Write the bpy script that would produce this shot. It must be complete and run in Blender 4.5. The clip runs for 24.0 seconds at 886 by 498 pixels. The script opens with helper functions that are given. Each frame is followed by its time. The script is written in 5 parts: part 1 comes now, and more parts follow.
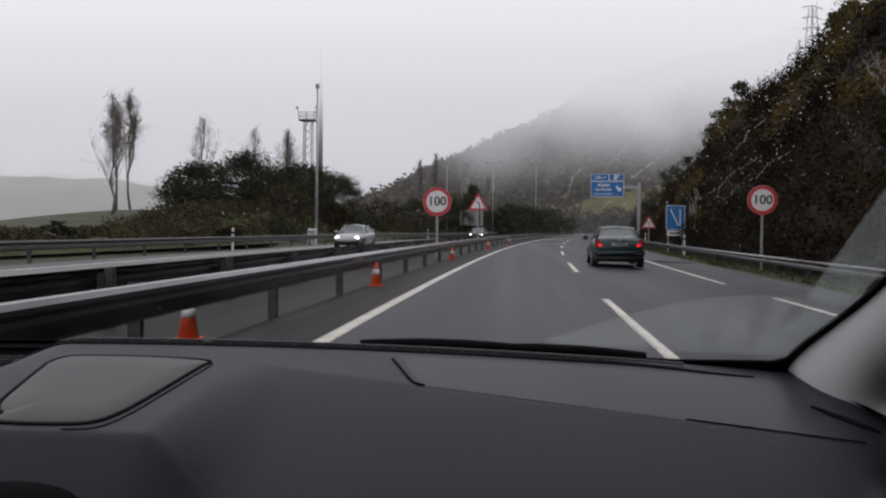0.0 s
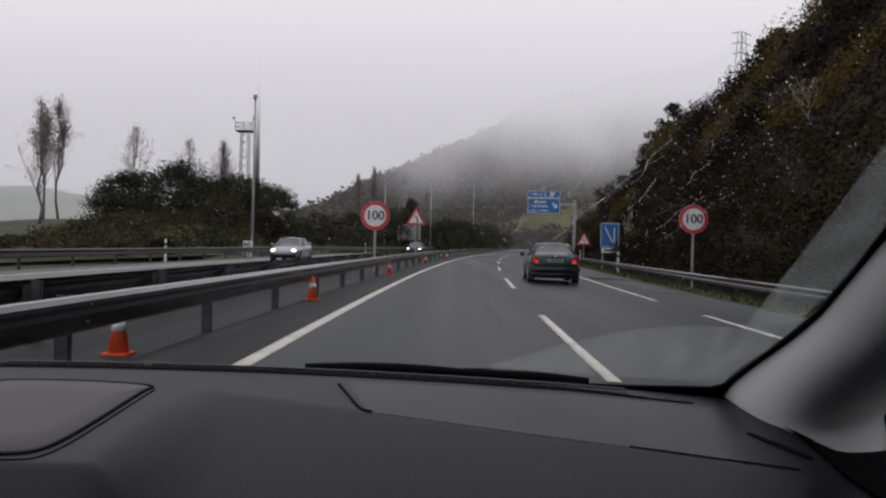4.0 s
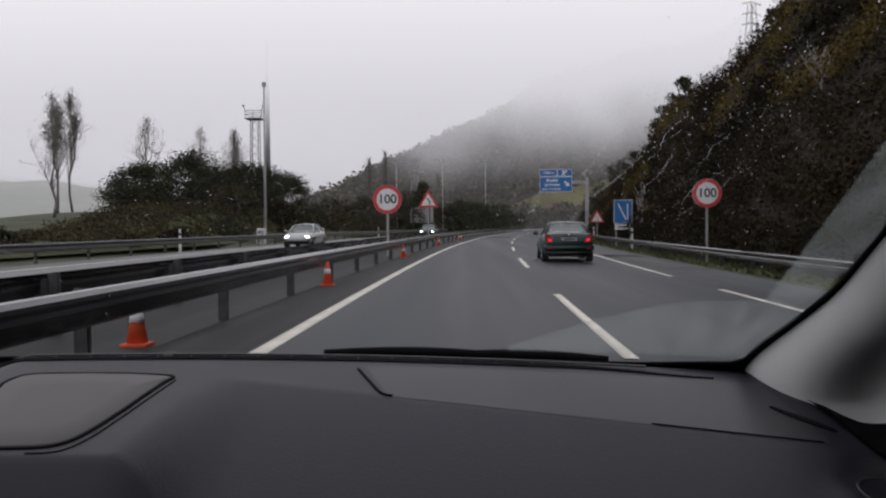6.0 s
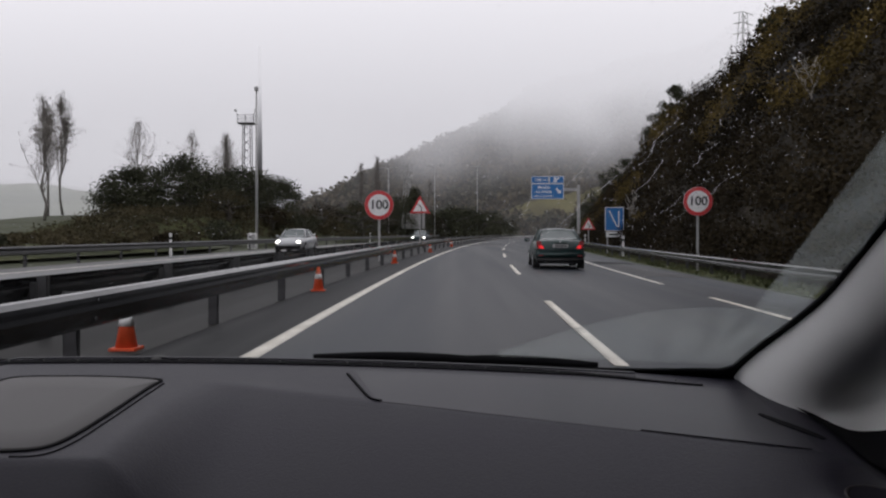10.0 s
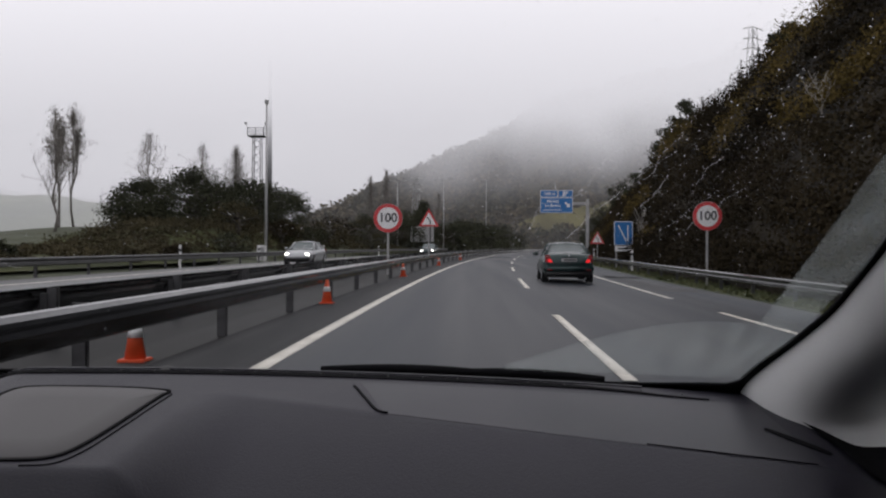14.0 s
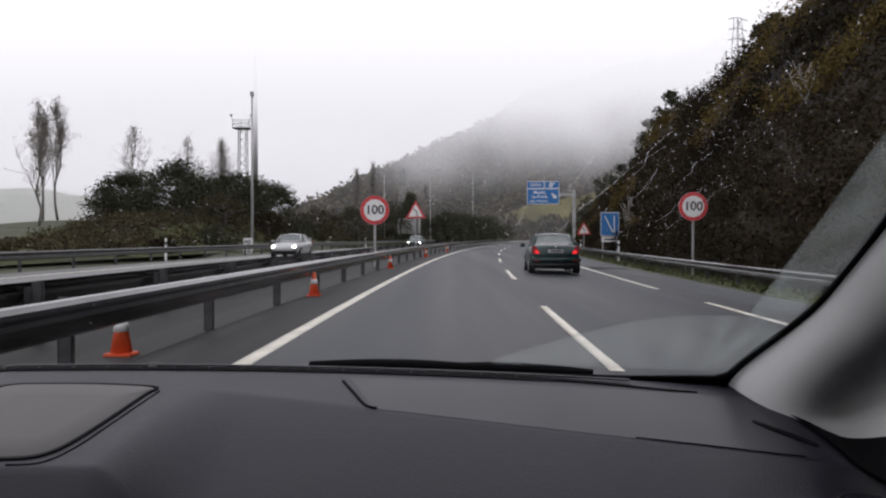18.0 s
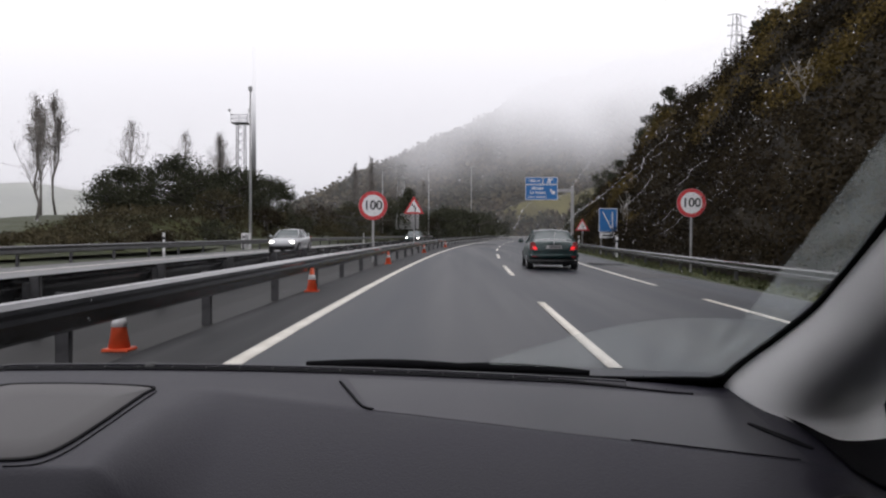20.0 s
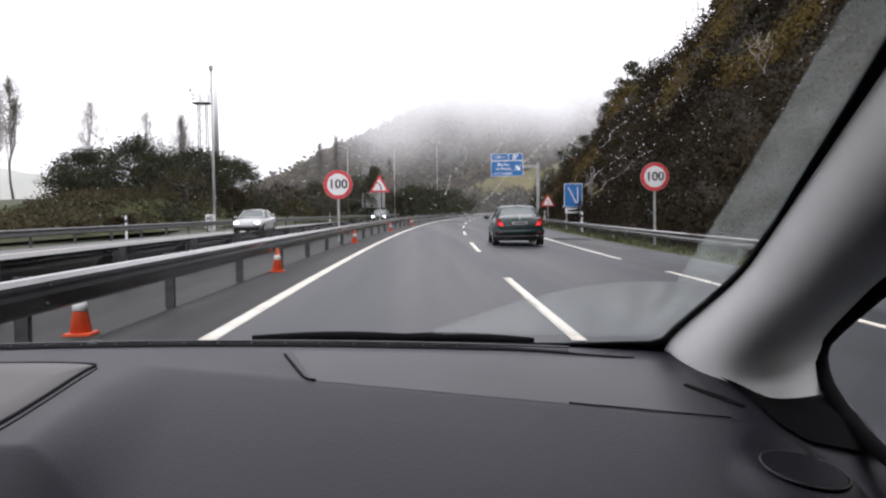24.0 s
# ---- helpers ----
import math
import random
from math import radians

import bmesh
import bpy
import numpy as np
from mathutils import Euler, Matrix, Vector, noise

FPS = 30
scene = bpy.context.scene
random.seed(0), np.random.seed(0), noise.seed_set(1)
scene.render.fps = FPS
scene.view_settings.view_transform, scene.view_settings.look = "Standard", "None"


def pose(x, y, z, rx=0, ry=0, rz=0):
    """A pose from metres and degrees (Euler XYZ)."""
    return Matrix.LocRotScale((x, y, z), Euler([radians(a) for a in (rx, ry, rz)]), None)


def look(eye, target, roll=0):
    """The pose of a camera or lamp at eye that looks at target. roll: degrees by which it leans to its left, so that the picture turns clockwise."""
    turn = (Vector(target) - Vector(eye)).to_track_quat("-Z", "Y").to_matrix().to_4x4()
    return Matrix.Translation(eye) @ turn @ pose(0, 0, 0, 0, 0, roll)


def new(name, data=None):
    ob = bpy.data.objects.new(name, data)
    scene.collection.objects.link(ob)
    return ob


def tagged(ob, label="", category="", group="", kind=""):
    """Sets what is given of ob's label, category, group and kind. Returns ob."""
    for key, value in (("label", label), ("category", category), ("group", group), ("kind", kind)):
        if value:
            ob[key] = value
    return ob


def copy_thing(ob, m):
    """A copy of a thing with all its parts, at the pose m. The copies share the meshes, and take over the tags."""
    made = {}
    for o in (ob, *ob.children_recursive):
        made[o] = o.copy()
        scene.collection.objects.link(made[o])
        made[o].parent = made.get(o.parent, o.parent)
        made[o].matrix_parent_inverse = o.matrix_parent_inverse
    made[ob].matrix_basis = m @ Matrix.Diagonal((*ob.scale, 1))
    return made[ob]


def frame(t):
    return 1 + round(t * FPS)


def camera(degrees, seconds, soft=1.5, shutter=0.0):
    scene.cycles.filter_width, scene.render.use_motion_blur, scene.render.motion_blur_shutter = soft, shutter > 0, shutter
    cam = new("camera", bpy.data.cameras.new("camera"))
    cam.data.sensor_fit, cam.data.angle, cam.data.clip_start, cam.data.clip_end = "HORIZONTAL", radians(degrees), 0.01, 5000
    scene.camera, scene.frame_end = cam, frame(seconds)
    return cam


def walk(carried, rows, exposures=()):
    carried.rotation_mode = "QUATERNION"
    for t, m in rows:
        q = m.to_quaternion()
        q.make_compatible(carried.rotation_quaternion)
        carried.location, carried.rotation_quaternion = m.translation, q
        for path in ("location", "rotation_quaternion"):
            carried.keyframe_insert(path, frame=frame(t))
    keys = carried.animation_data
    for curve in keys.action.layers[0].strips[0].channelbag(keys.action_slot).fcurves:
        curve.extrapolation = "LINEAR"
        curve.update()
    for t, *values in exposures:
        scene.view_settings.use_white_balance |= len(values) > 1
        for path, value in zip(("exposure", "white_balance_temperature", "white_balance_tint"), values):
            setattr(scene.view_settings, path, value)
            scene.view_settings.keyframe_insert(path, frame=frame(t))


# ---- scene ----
# The camera is held by hand in the passenger seat of a car on a wet motorway.
cam = camera(54.7, 24.0, soft=2.3)
PATH = [
    (0.0, pose(0.0099, 0.0040, 1.1880, 88.672, -0.557, 4.973)),
    (0.5, pose(0.0063, -0.0012, 1.1920, 90.132, -0.833, 3.790)),
    (1.0, pose(0.0086, 0.0001, 1.1947, 89.940, -0.777, 3.308)),
    (1.5, pose(0.0067, -0.0047, 1.2006, 90.737, -0.176, 2.988)),
    (2.0, pose(0.0073, -0.0043, 1.2017, 90.753, -0.439, 2.571)),
    (2.5, pose(-0.0036, -0.0052, 1.2001, 89.883, -1.269, 1.168)),
    (4.5, pose(-0.0017, -0.0019, 1.2015, 89.555, -1.337, 0.790)),
    (5.0, pose(-0.0016, 0.0018, 1.1991, 88.591, -1.147, 1.231)),
    (5.5, pose(0.0005, -0.0010, 1.1970, 88.737, -0.089, 1.941)),
    (6.0, pose(-0.0048, -0.0010, 1.2020, 88.481, 0.407, 1.656)),
    (6.5, pose(0.0050, -0.0024, 1.1990, 89.108, 0.224, 1.649)),
    (7.0, pose(0.0087, -0.0008, 1.2066, 89.381, 0.251, 2.550)),
    (7.5, pose(0.0076, -0.0038, 1.2117, 89.680, 0.630, 2.560)),
    (8.0, pose(0.0006, 0.0004, 1.2047, 88.734, 0.173, 0.861)),
    (8.5, pose(0.0037, -0.0012, 1.2115, 89.211, 0.992, 1.795)),
    (9.0, pose(0.0038, -0.0066, 1.2113, 89.941, 0.975, 1.662)),
    (9.5, pose(0.0033, -0.0035, 1.2033, 89.635, 0.575, 1.692)),
    (10.0, pose(-0.0035, 0.0007, 1.2006, 88.889, -0.029, 1.094)),
    (10.5, pose(-0.0021, -0.0014, 1.2053, 89.432, 0.434, 1.686)),
    (11.0, pose(-0.0008, 0.0016, 1.2035, 89.545, 0.101, 1.489)),
    (11.5, pose(0.0033, -0.0003, 1.2018, 89.442, 0.308, 1.127)),
    (13.5, pose(-0.0060, -0.0031, 1.2071, 89.864, -0.096, 0.915)),
    (14.0, pose(-0.0019, -0.0047, 1.2004, 89.777, -0.346, 1.677)),
    (14.5, pose(-0.0066, -0.0032, 1.2019, 89.426, -0.256, 0.329)),
    (15.0, pose(-0.0036, -0.0045, 1.2055, 90.077, 0.249, 0.912)),
    (15.5, pose(-0.0029, -0.0010, 1.1967, 89.123, -0.177, 1.446)),
    (16.0, pose(-0.0032, 0.0007, 1.1963, 88.571, -0.023, 1.600)),
    (16.5, pose(-0.0046, -0.0005, 1.1928, 88.461, -0.143, 1.146)),
    (17.0, pose(-0.0010, -0.0009, 1.2013, 89.072, 0.312, 1.771)),
    (17.5, pose(-0.0038, -0.0018, 1.2018, 89.190, -0.015, 1.019)),
    (19.5, pose(-0.0013, -0.0052, 1.2113, 89.347, -0.077, 0.633)),
    (20.0, pose(-0.0021, -0.0042, 1.2101, 88.923, -0.202, 0.686)),
    (20.5, pose(-0.0005, -0.0022, 1.2124, 88.857, -0.550, 1.627)),
    (21.0, pose(0.0003, -0.0035, 1.2092, 89.446, -0.416, 0.043)),
    (21.5, pose(0.0085, -0.0039, 1.2102, 88.628, -0.814, -1.433)),
    (22.0, pose(0.0075, -0.0060, 1.2092, 88.711, -0.752, -2.057)),
    (22.5, pose(0.0187, -0.0058, 1.2054, 87.755, -1.361, -1.211)),
    (23.0, pose(0.0116, -0.0042, 1.2057, 88.112, -0.916, -1.965)),
    (23.5, pose(0.0165, -0.0038, 1.2023, 87.637, -0.353, -1.537)),
    (24.0, pose(0.0268, -0.0057, 1.2011, 87.425, 0.801, -1.543)),
]
walk(cam, PATH, exposures=[(0.0, 0.0, 6430, 10), (2.0, -0.15, 6430, 10), (5.0, -0.1, 6430, 10), (7.0, 0.05, 6430, 10), (10.0, -0.02, 6430, 10), (14.0, 0.0, 6430, 10), (15.0, 0.05, 6430, 10), (17.0, 0.3, 6430, 10), (20.0, 0.4, 6430, 10), (22.0, 0.65, 6430, 10), (23.0, 0.95, 6430, 10), (24.0, 1.1, 6430, 10)])

# ---- world and light ----
world = bpy.data.worlds.new("overcast")
scene.world = world
world.use_nodes = True
wt = world.node_tree
wt.nodes.clear()
w_out = wt.nodes.new("ShaderNodeOutputWorld")
w_bg = wt.nodes.new("ShaderNodeBackground")
w_sky = wt.nodes.new("ShaderNodeTexSky")
w_sky.sky_type, w_sky.sun_disc = "NISHITA", False
w_sky.sun_elevation, w_sky.sun_rotation = radians(38), radians(20)
w_co = wt.nodes.new("ShaderNodeTexCoord")
w_sep = wt.nodes.new("ShaderNodeSeparateXYZ")
w_ramp = wt.nodes.new("ShaderNodeValToRGB")
for pos, col in ((0.0, (0.40, 0.40, 0.43)), (0.5, (0.50, 0.493, 0.535)), (0.53, (0.61, 0.595, 0.64)), (0.58, (0.81, 0.79, 0.835)), (0.64, (0.98, 0.945, 0.99)), (1.0, (1.07, 1.035, 1.08))):
    e = w_ramp.color_ramp.elements.new(pos)
    e.color = (*col, 1)
w_ramp.color_ramp.elements.remove(w_ramp.color_ramp.elements[0])
w_half = wt.nodes.new("ShaderNodeMath")
w_half.operation = "MULTIPLY_ADD"
w_half.inputs[1].default_value = w_half.inputs[2].default_value = 0.5
w_noise = wt.nodes.new("ShaderNodeTexNoise")
w_noise.inputs["Scale"].default_value, w_noise.inputs["Detail"].default_value = 1.6, 4
w_soft = wt.nodes.new("ShaderNodeMapRange")
w_soft.inputs["To Min"].default_value, w_soft.inputs["To Max"].default_value = 0.94, 1.06
w_cloud = wt.nodes.new("ShaderNodeMixRGB")
w_cloud.blend_type = "MULTIPLY"
w_cloud.inputs[0].default_value = 1
w_mix = wt.nodes.new("ShaderNodeMixRGB")
w_mix.blend_type = "ADD"
w_mix.inputs[0].default_value = 0.004
ln = wt.links.new
ln(w_co.outputs["Generated"], w_sep.inputs[0])
ln(w_sep.outputs["Z"], w_half.inputs[0])
ln(w_half.outputs[0], w_ramp.inputs[0])
ln(w_co.outputs["Generated"], w_noise.inputs["Vector"])
ln(w_noise.outputs[0], w_soft.inputs[0])
ln(w_ramp.outputs[0], w_cloud.inputs[1])
ln(w_soft.outputs[0], w_cloud.inputs[2])
ln(w_cloud.outputs[0], w_mix.inputs[1])
ln(w_sky.outputs[0], w_mix.inputs[2])
ln(w_mix.outputs[0], w_bg.inputs[0])
w_bg.inputs[1].default_value = 1.0
ln(w_bg.outputs[0], w_out.inputs[0])

sun_lamp = bpy.data.lights.new("sun", "SUN")
sun_lamp.energy, sun_lamp.angle, sun_lamp.color = 0.5, radians(25), (1, 0.98, 0.95)
sun = new("sun", sun_lamp)
sun.matrix_world = look((0, 0, 50), (-12, -35, 10))

# ---- materials ----
def mat(name, c1, c2, scale=5.0, rough=(0.5, 0.7), bump=0.1, fine=60.0, metal=0.0, coat=0.0, island=0.0, spec=0.5, stretch=(1, 1, 1)):
    """Two colours mixed by coarse and fine noise, with roughness variation and relief; island: share of variation per piece."""
    m = bpy.data.materials.new(name)
    m.use_nodes = True
    nt = m.node_tree
    b = nt.nodes["Principled BSDF"]
    co = nt.nodes.new("ShaderNodeTexCoord")
    mp = nt.nodes.new("ShaderNodeMapping")
    mp.inputs["Scale"].default_value = stretch
    nt.links.new(co.outputs["Object"], mp.inputs[0])
    n1, n2 = nt.nodes.new("ShaderNodeTexNoise"), nt.nodes.new("ShaderNodeTexNoise")
    for n, s, d in ((n1, scale, 5), (n2, fine, 3)):
        n.inputs["Scale"].default_value, n.inputs["Detail"].default_value = s, d
        nt.links.new(mp.outputs[0], n.inputs["Vector"])
    addn = nt.nodes.new("ShaderNodeMath")
    addn.operation = "MULTIPLY_ADD"
    addn.inputs[1].default_value = 0.35
    nt.links.new(n2.outputs[0], addn.inputs[0])
    nt.links.new(n1.outputs[0], addn.inputs[2])
    rng = nt.nodes.new("ShaderNodeMapRange")
    rng.inputs["From Min"].default_value, rng.inputs["From Max"].default_value = 0.5, 0.88
    nt.links.new(addn.outputs[0], rng.inputs[0])
    fac = rng.outputs[0]
    if island:
        geo = nt.nodes.new("ShaderNodeNewGeometry")
        mx = nt.nodes.new("ShaderNodeMix")
        mx.inputs[0].default_value = island
        nt.links.new(fac, mx.inputs[2])
        nt.links.new(geo.outputs["Random Per Island"], mx.inputs[3])
        fac = mx.outputs[0]
    mix = nt.nodes.new("ShaderNodeMixRGB")
    mix.inputs[1].default_value, mix.inputs[2].default_value = (*c1, 1), (*c2, 1)
    nt.links.new(fac, mix.inputs[0])
    nt.links.new(mix.outputs[0], b.inputs["Base Color"])
    rr = nt.nodes.new("ShaderNodeMapRange")
    rr.inputs["To Min"].default_value, rr.inputs["To Max"].default_value = rough
    nt.links.new(n1.outputs[0], rr.inputs[0])
    nt.links.new(rr.outputs[0], b.inputs["Roughness"])
    b.inputs["Metallic"].default_value = metal
    b.inputs["Coat Weight"].default_value = coat
    b.inputs["Specular IOR Level"].default_value = spec
    if bump:
        bp = nt.nodes.new("ShaderNodeBump")
        bp.inputs["Strength"].default_value, bp.inputs["Distance"].default_value = bump, 0.5 / fine
        nt.links.new(n2.outputs[0], bp.inputs["Height"])
        nt.links.new(bp.outputs[0], b.inputs["Normal"])
    return m


def glass_mat(name, tint, gloss, rough=0.02):
    m = bpy.data.materials.new(name)
    m.use_nodes = True
    nt = m.node_tree
    nt.nodes.clear()
    out, mx = nt.nodes.new("ShaderNodeOutputMaterial"), nt.nodes.new("ShaderNodeMixShader")
    tr, gl = nt.nodes.new("ShaderNodeBsdfTransparent"), nt.nodes.new("ShaderNodeBsdfGlossy")
    tr.inputs[0].default_value = (*tint, 1)
    gl.inputs["Roughness"].default_value = rough
    mx.inputs[0].default_value = gloss
    nt.links.new(tr.outputs[0], mx.inputs[1])
    nt.links.new(gl.outputs[0], mx.inputs[2])
    nt.links.new(mx.outputs[0], out.inputs[0])
    return m


def lit_mat(name, col, strength):
    m = bpy.data.materials.new(name)
    m.use_nodes = True
    b = m.node_tree.nodes["Principled BSDF"]
    b.inputs["Base Color"].default_value = (*col, 1)
    b.inputs["Emission Color"].default_value = (*col, 1)
    b.inputs["Emission Strength"].default_value = strength
    b.inputs["Roughness"].default_value = 0.2
    return m


def film_mat(name, col, low, high, scale, stretch=(1, 1, 1)):
    """A thin see-through film of water on glass, streaked."""
    m = bpy.data.materials.new(name)
    m.use_nodes = True
    nt = m.node_tree
    nt.nodes.clear()
    out, mx = nt.nodes.new("ShaderNodeOutputMaterial"), nt.nodes.new("ShaderNodeMixShader")
    tr, df = nt.nodes.new("ShaderNodeBsdfTransparent"), nt.nodes.new("ShaderNodeBsdfTranslucent")
    df.inputs[0].default_value = (*col, 1)
    co, mp = nt.nodes.new("ShaderNodeTexCoord"), nt.nodes.new("ShaderNodeMapping")
    mp.inputs["Scale"].default_value = stretch
    mp.inputs["Rotation"].default_value = (0, 0, 0.5)
    n = nt.nodes.new("ShaderNodeTexNoise")
    n.inputs["Scale"].default_value, n.inputs["Detail"].default_value = scale, 4
    r = nt.nodes.new("ShaderNodeMapRange")
    r.inputs["From Min"].default_value, r.inputs["From Max"].default_value = 0.3, 0.7
    r.inputs["To Min"].default_value, r.inputs["To Max"].default_value = low, high
    nt.links.new(co.outputs["Object"], mp.inputs[0])
    nt.links.new(mp.outputs[0], n.inputs["Vector"])
    nt.links.new(n.outputs[0], r.inputs[0])
    nt.links.new(r.outputs[0], mx.inputs[0])
    nt.links.new(tr.outputs[0], mx.inputs[1])
    nt.links.new(df.outputs[0], mx.inputs[2])
    nt.links.new(mx.outputs[0], out.inputs[0])
    return m


def mist_glow_mat(name, base, top, z0, z1):
    """Glowing haze standing in for low cloud: thin near the ground and dense above z1."""
    m = bpy.data.materials.new(name)
    m.use_nodes = True
    nt = m.node_tree
    nt.nodes.clear()
    out, mx = nt.nodes.new("ShaderNodeOutputMaterial"), nt.nodes.new("ShaderNodeMixShader")
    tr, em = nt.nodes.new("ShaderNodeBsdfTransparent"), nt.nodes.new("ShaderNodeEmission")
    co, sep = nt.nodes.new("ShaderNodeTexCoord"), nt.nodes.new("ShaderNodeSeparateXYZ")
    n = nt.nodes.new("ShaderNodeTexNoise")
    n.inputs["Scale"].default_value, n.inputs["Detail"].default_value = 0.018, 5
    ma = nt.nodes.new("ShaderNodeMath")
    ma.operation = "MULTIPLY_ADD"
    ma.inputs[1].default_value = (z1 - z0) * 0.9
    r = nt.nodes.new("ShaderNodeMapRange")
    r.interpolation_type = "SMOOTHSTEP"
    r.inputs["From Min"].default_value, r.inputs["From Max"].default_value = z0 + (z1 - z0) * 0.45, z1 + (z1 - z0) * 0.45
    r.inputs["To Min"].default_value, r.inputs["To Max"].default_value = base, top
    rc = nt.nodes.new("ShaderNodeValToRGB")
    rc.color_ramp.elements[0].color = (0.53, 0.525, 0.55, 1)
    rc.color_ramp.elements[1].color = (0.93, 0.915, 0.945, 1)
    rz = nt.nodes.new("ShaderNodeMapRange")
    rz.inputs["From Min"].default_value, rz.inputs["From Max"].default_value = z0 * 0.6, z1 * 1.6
    nt.links.new(co.outputs["Object"], sep.inputs[0])
    nt.links.new(co.outputs["Object"], n.inputs["Vector"])
    nt.links.new(n.outputs[0], ma.inputs[0])
    nt.links.new(sep.outputs["Z"], ma.inputs[2])
    nt.links.new(ma.outputs[0], r.inputs[0])
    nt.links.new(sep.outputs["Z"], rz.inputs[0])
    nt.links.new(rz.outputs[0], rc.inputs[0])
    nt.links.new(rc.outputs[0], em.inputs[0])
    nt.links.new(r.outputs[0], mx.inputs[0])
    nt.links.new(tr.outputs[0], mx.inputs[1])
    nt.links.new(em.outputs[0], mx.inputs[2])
    nt.links.new(mx.outputs[0], out.inputs[0])
    return m


M_ASPHALT = mat("wet_asphalt", (0.0078, 0.0097, 0.0130), (0.0235, 0.0293, 0.0378), 0.8, (0.34, 0.72), 0.3, 90, stretch=(1, 0.03, 1), spec=0.28)
M_PATCH = mat("fresh_dark_asphalt", (0.0105, 0.011, 0.0128), (0.028, 0.0295, 0.033), 1.5, (0.45, 0.65), 0.3, 90, spec=0.35)
M_SHOULDER = mat("soaked_dark_shoulder", (0.0055, 0.006, 0.007), (0.018, 0.019, 0.021), 0.8, (0.5, 0.8), 0.3, 80, stretch=(1, 0.12, 1), spec=0.22)
M_ASPHALT_OLD = mat("pale_asphalt", (0.07, 0.07, 0.071), (0.12, 0.12, 0.12), 0.4, (0.4, 0.6), 0.2, 70, stretch=(1, 0.25, 1))
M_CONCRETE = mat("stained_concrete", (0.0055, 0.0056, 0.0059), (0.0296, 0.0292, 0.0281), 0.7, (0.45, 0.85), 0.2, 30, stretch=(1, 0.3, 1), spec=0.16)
M_LINE = mat("road_paint", (0.54, 0.505, 0.435), (0.75, 0.715, 0.64), 2.0, (0.45, 0.6), 0.1, 40)
M_STEEL = mat("galvanised_steel", (0.044, 0.045, 0.046), (0.120, 0.122, 0.125), 1.3, (0.08, 0.26), 0.10, 14, metal=0.94, stretch=(1, 0.35, 1))
M_STEEL_OLD = mat("dull_old_steel", (0.05, 0.05, 0.051), (0.12, 0.12, 0.121), 1.0, (0.4, 0.6), 0.06, 20, metal=0.7)
M_POST = mat("weathered_steel_post", (0.045, 0.045, 0.047), (0.09, 0.09, 0.093), 6, (0.5, 0.7), 0.1, 40, metal=0.4)
M_GROUND = mat("field_grass", (0.024, 0.029, 0.013), (0.055, 0.062, 0.027), 0.02, (0.8, 0.95), 0.3, 0.6)
M_VERGE = mat("verge_grass", (0.035, 0.055, 0.018), (0.09, 0.10, 0.04), 0.6, (0.8, 0.95), 0.6, 12)
M_BLADE = mat("grass_blades", (0.035, 0.05, 0.014), (0.09, 0.09, 0.034), 0.4, (0.7, 0.9), 0, 5, island=0.6)
M_BANK = mat("brown_green_bank", (0.022, 0.027, 0.010), (0.058, 0.062, 0.022), 0.25, (0.85, 1.0), 0.6, 4, spec=0.15)
M_ROCK = mat("earth_and_rock_slope", (0.012, 0.0105, 0.009), (0.036, 0.030, 0.020), 0.18, (0.85, 1.0), 0.8, 1.4, stretch=(1, 0.5, 1.5), spec=0.15)
M_SCRUB = mat("dark_scrub_leaves", (0.0125, 0.0105, 0.0072), (0.044, 0.034, 0.019), 0.12, (0.85, 1.0), 0, 3, island=0.12, spec=0.06)
M_OCHRE = mat("withered_ochre_grass", (0.066, 0.049, 0.017), (0.155, 0.113, 0.036), 0.3, (0.85, 1.0), 0, 3, island=0.18, spec=0.06)
M_LEAF = mat("evergreen_leaves", (0.024, 0.027, 0.017), (0.060, 0.062, 0.036), 0.3, (0.8, 1.0), 0, 3, island=0.4, spec=0.12)
M_BRUSH = mat("brown_brushwood", (0.030, 0.028, 0.015), (0.080, 0.066, 0.036), 0.3, (0.85, 1.0), 0, 3, island=0.4, spec=0.12)
M_BARK = mat("bark", (0.028, 0.024, 0.020), (0.07, 0.06, 0.05), 3, (0.8, 0.95), 0.5, 25, stretch=(1, 1, 0.3))
M_PALEBARK = mat("pale_bark", (0.22, 0.20, 0.18), (0.42, 0.40, 0.36), 3, (0.7, 0.9), 0.3, 25)
M_FOREST = mat("wooded_hill", (0.018, 0.020, 0.012), (0.055, 0.045, 0.026), 0.035, (0.9, 1.0), 0.6, 0.3)
M_PASTURE = mat("misty_pasture", (0.08, 0.10, 0.05), (0.15, 0.17, 0.09), 0.01, (0.9, 1.0), 0.2, 0.2)
M_MEADOW = mat("yellow_green_meadow", (0.075, 0.066, 0.024), (0.145, 0.130, 0.048), 0.08, (0.85, 1.0), 0.3, 1.5)
M_WOODS = mat("bare_and_evergreen_woods", (0.022, 0.030, 0.016), (0.115, 0.080, 0.038), 0.075, (0.85, 1.0), 0, 0.5, island=0.28)
M_TWIG = mat("grey_twigs", (0.1080, 0.0979, 0.0878), (0.2025, 0.1856, 0.1688), 0.5, (0.85, 1.0), 0, 3, island=0.5)
M_DASH = mat("grained_dark_plastic", (0.0155, 0.0144, 0.0223), (0.0200, 0.0185, 0.0280), 9, (0.46, 0.6), 0.4, 420, spec=0.3)
M_DASHTOP = mat("smooth_dark_plastic", (0.0148, 0.0141, 0.0210), (0.0183, 0.0173, 0.0255), 5, (0.43, 0.52), 0.12, 900, spec=0.35)
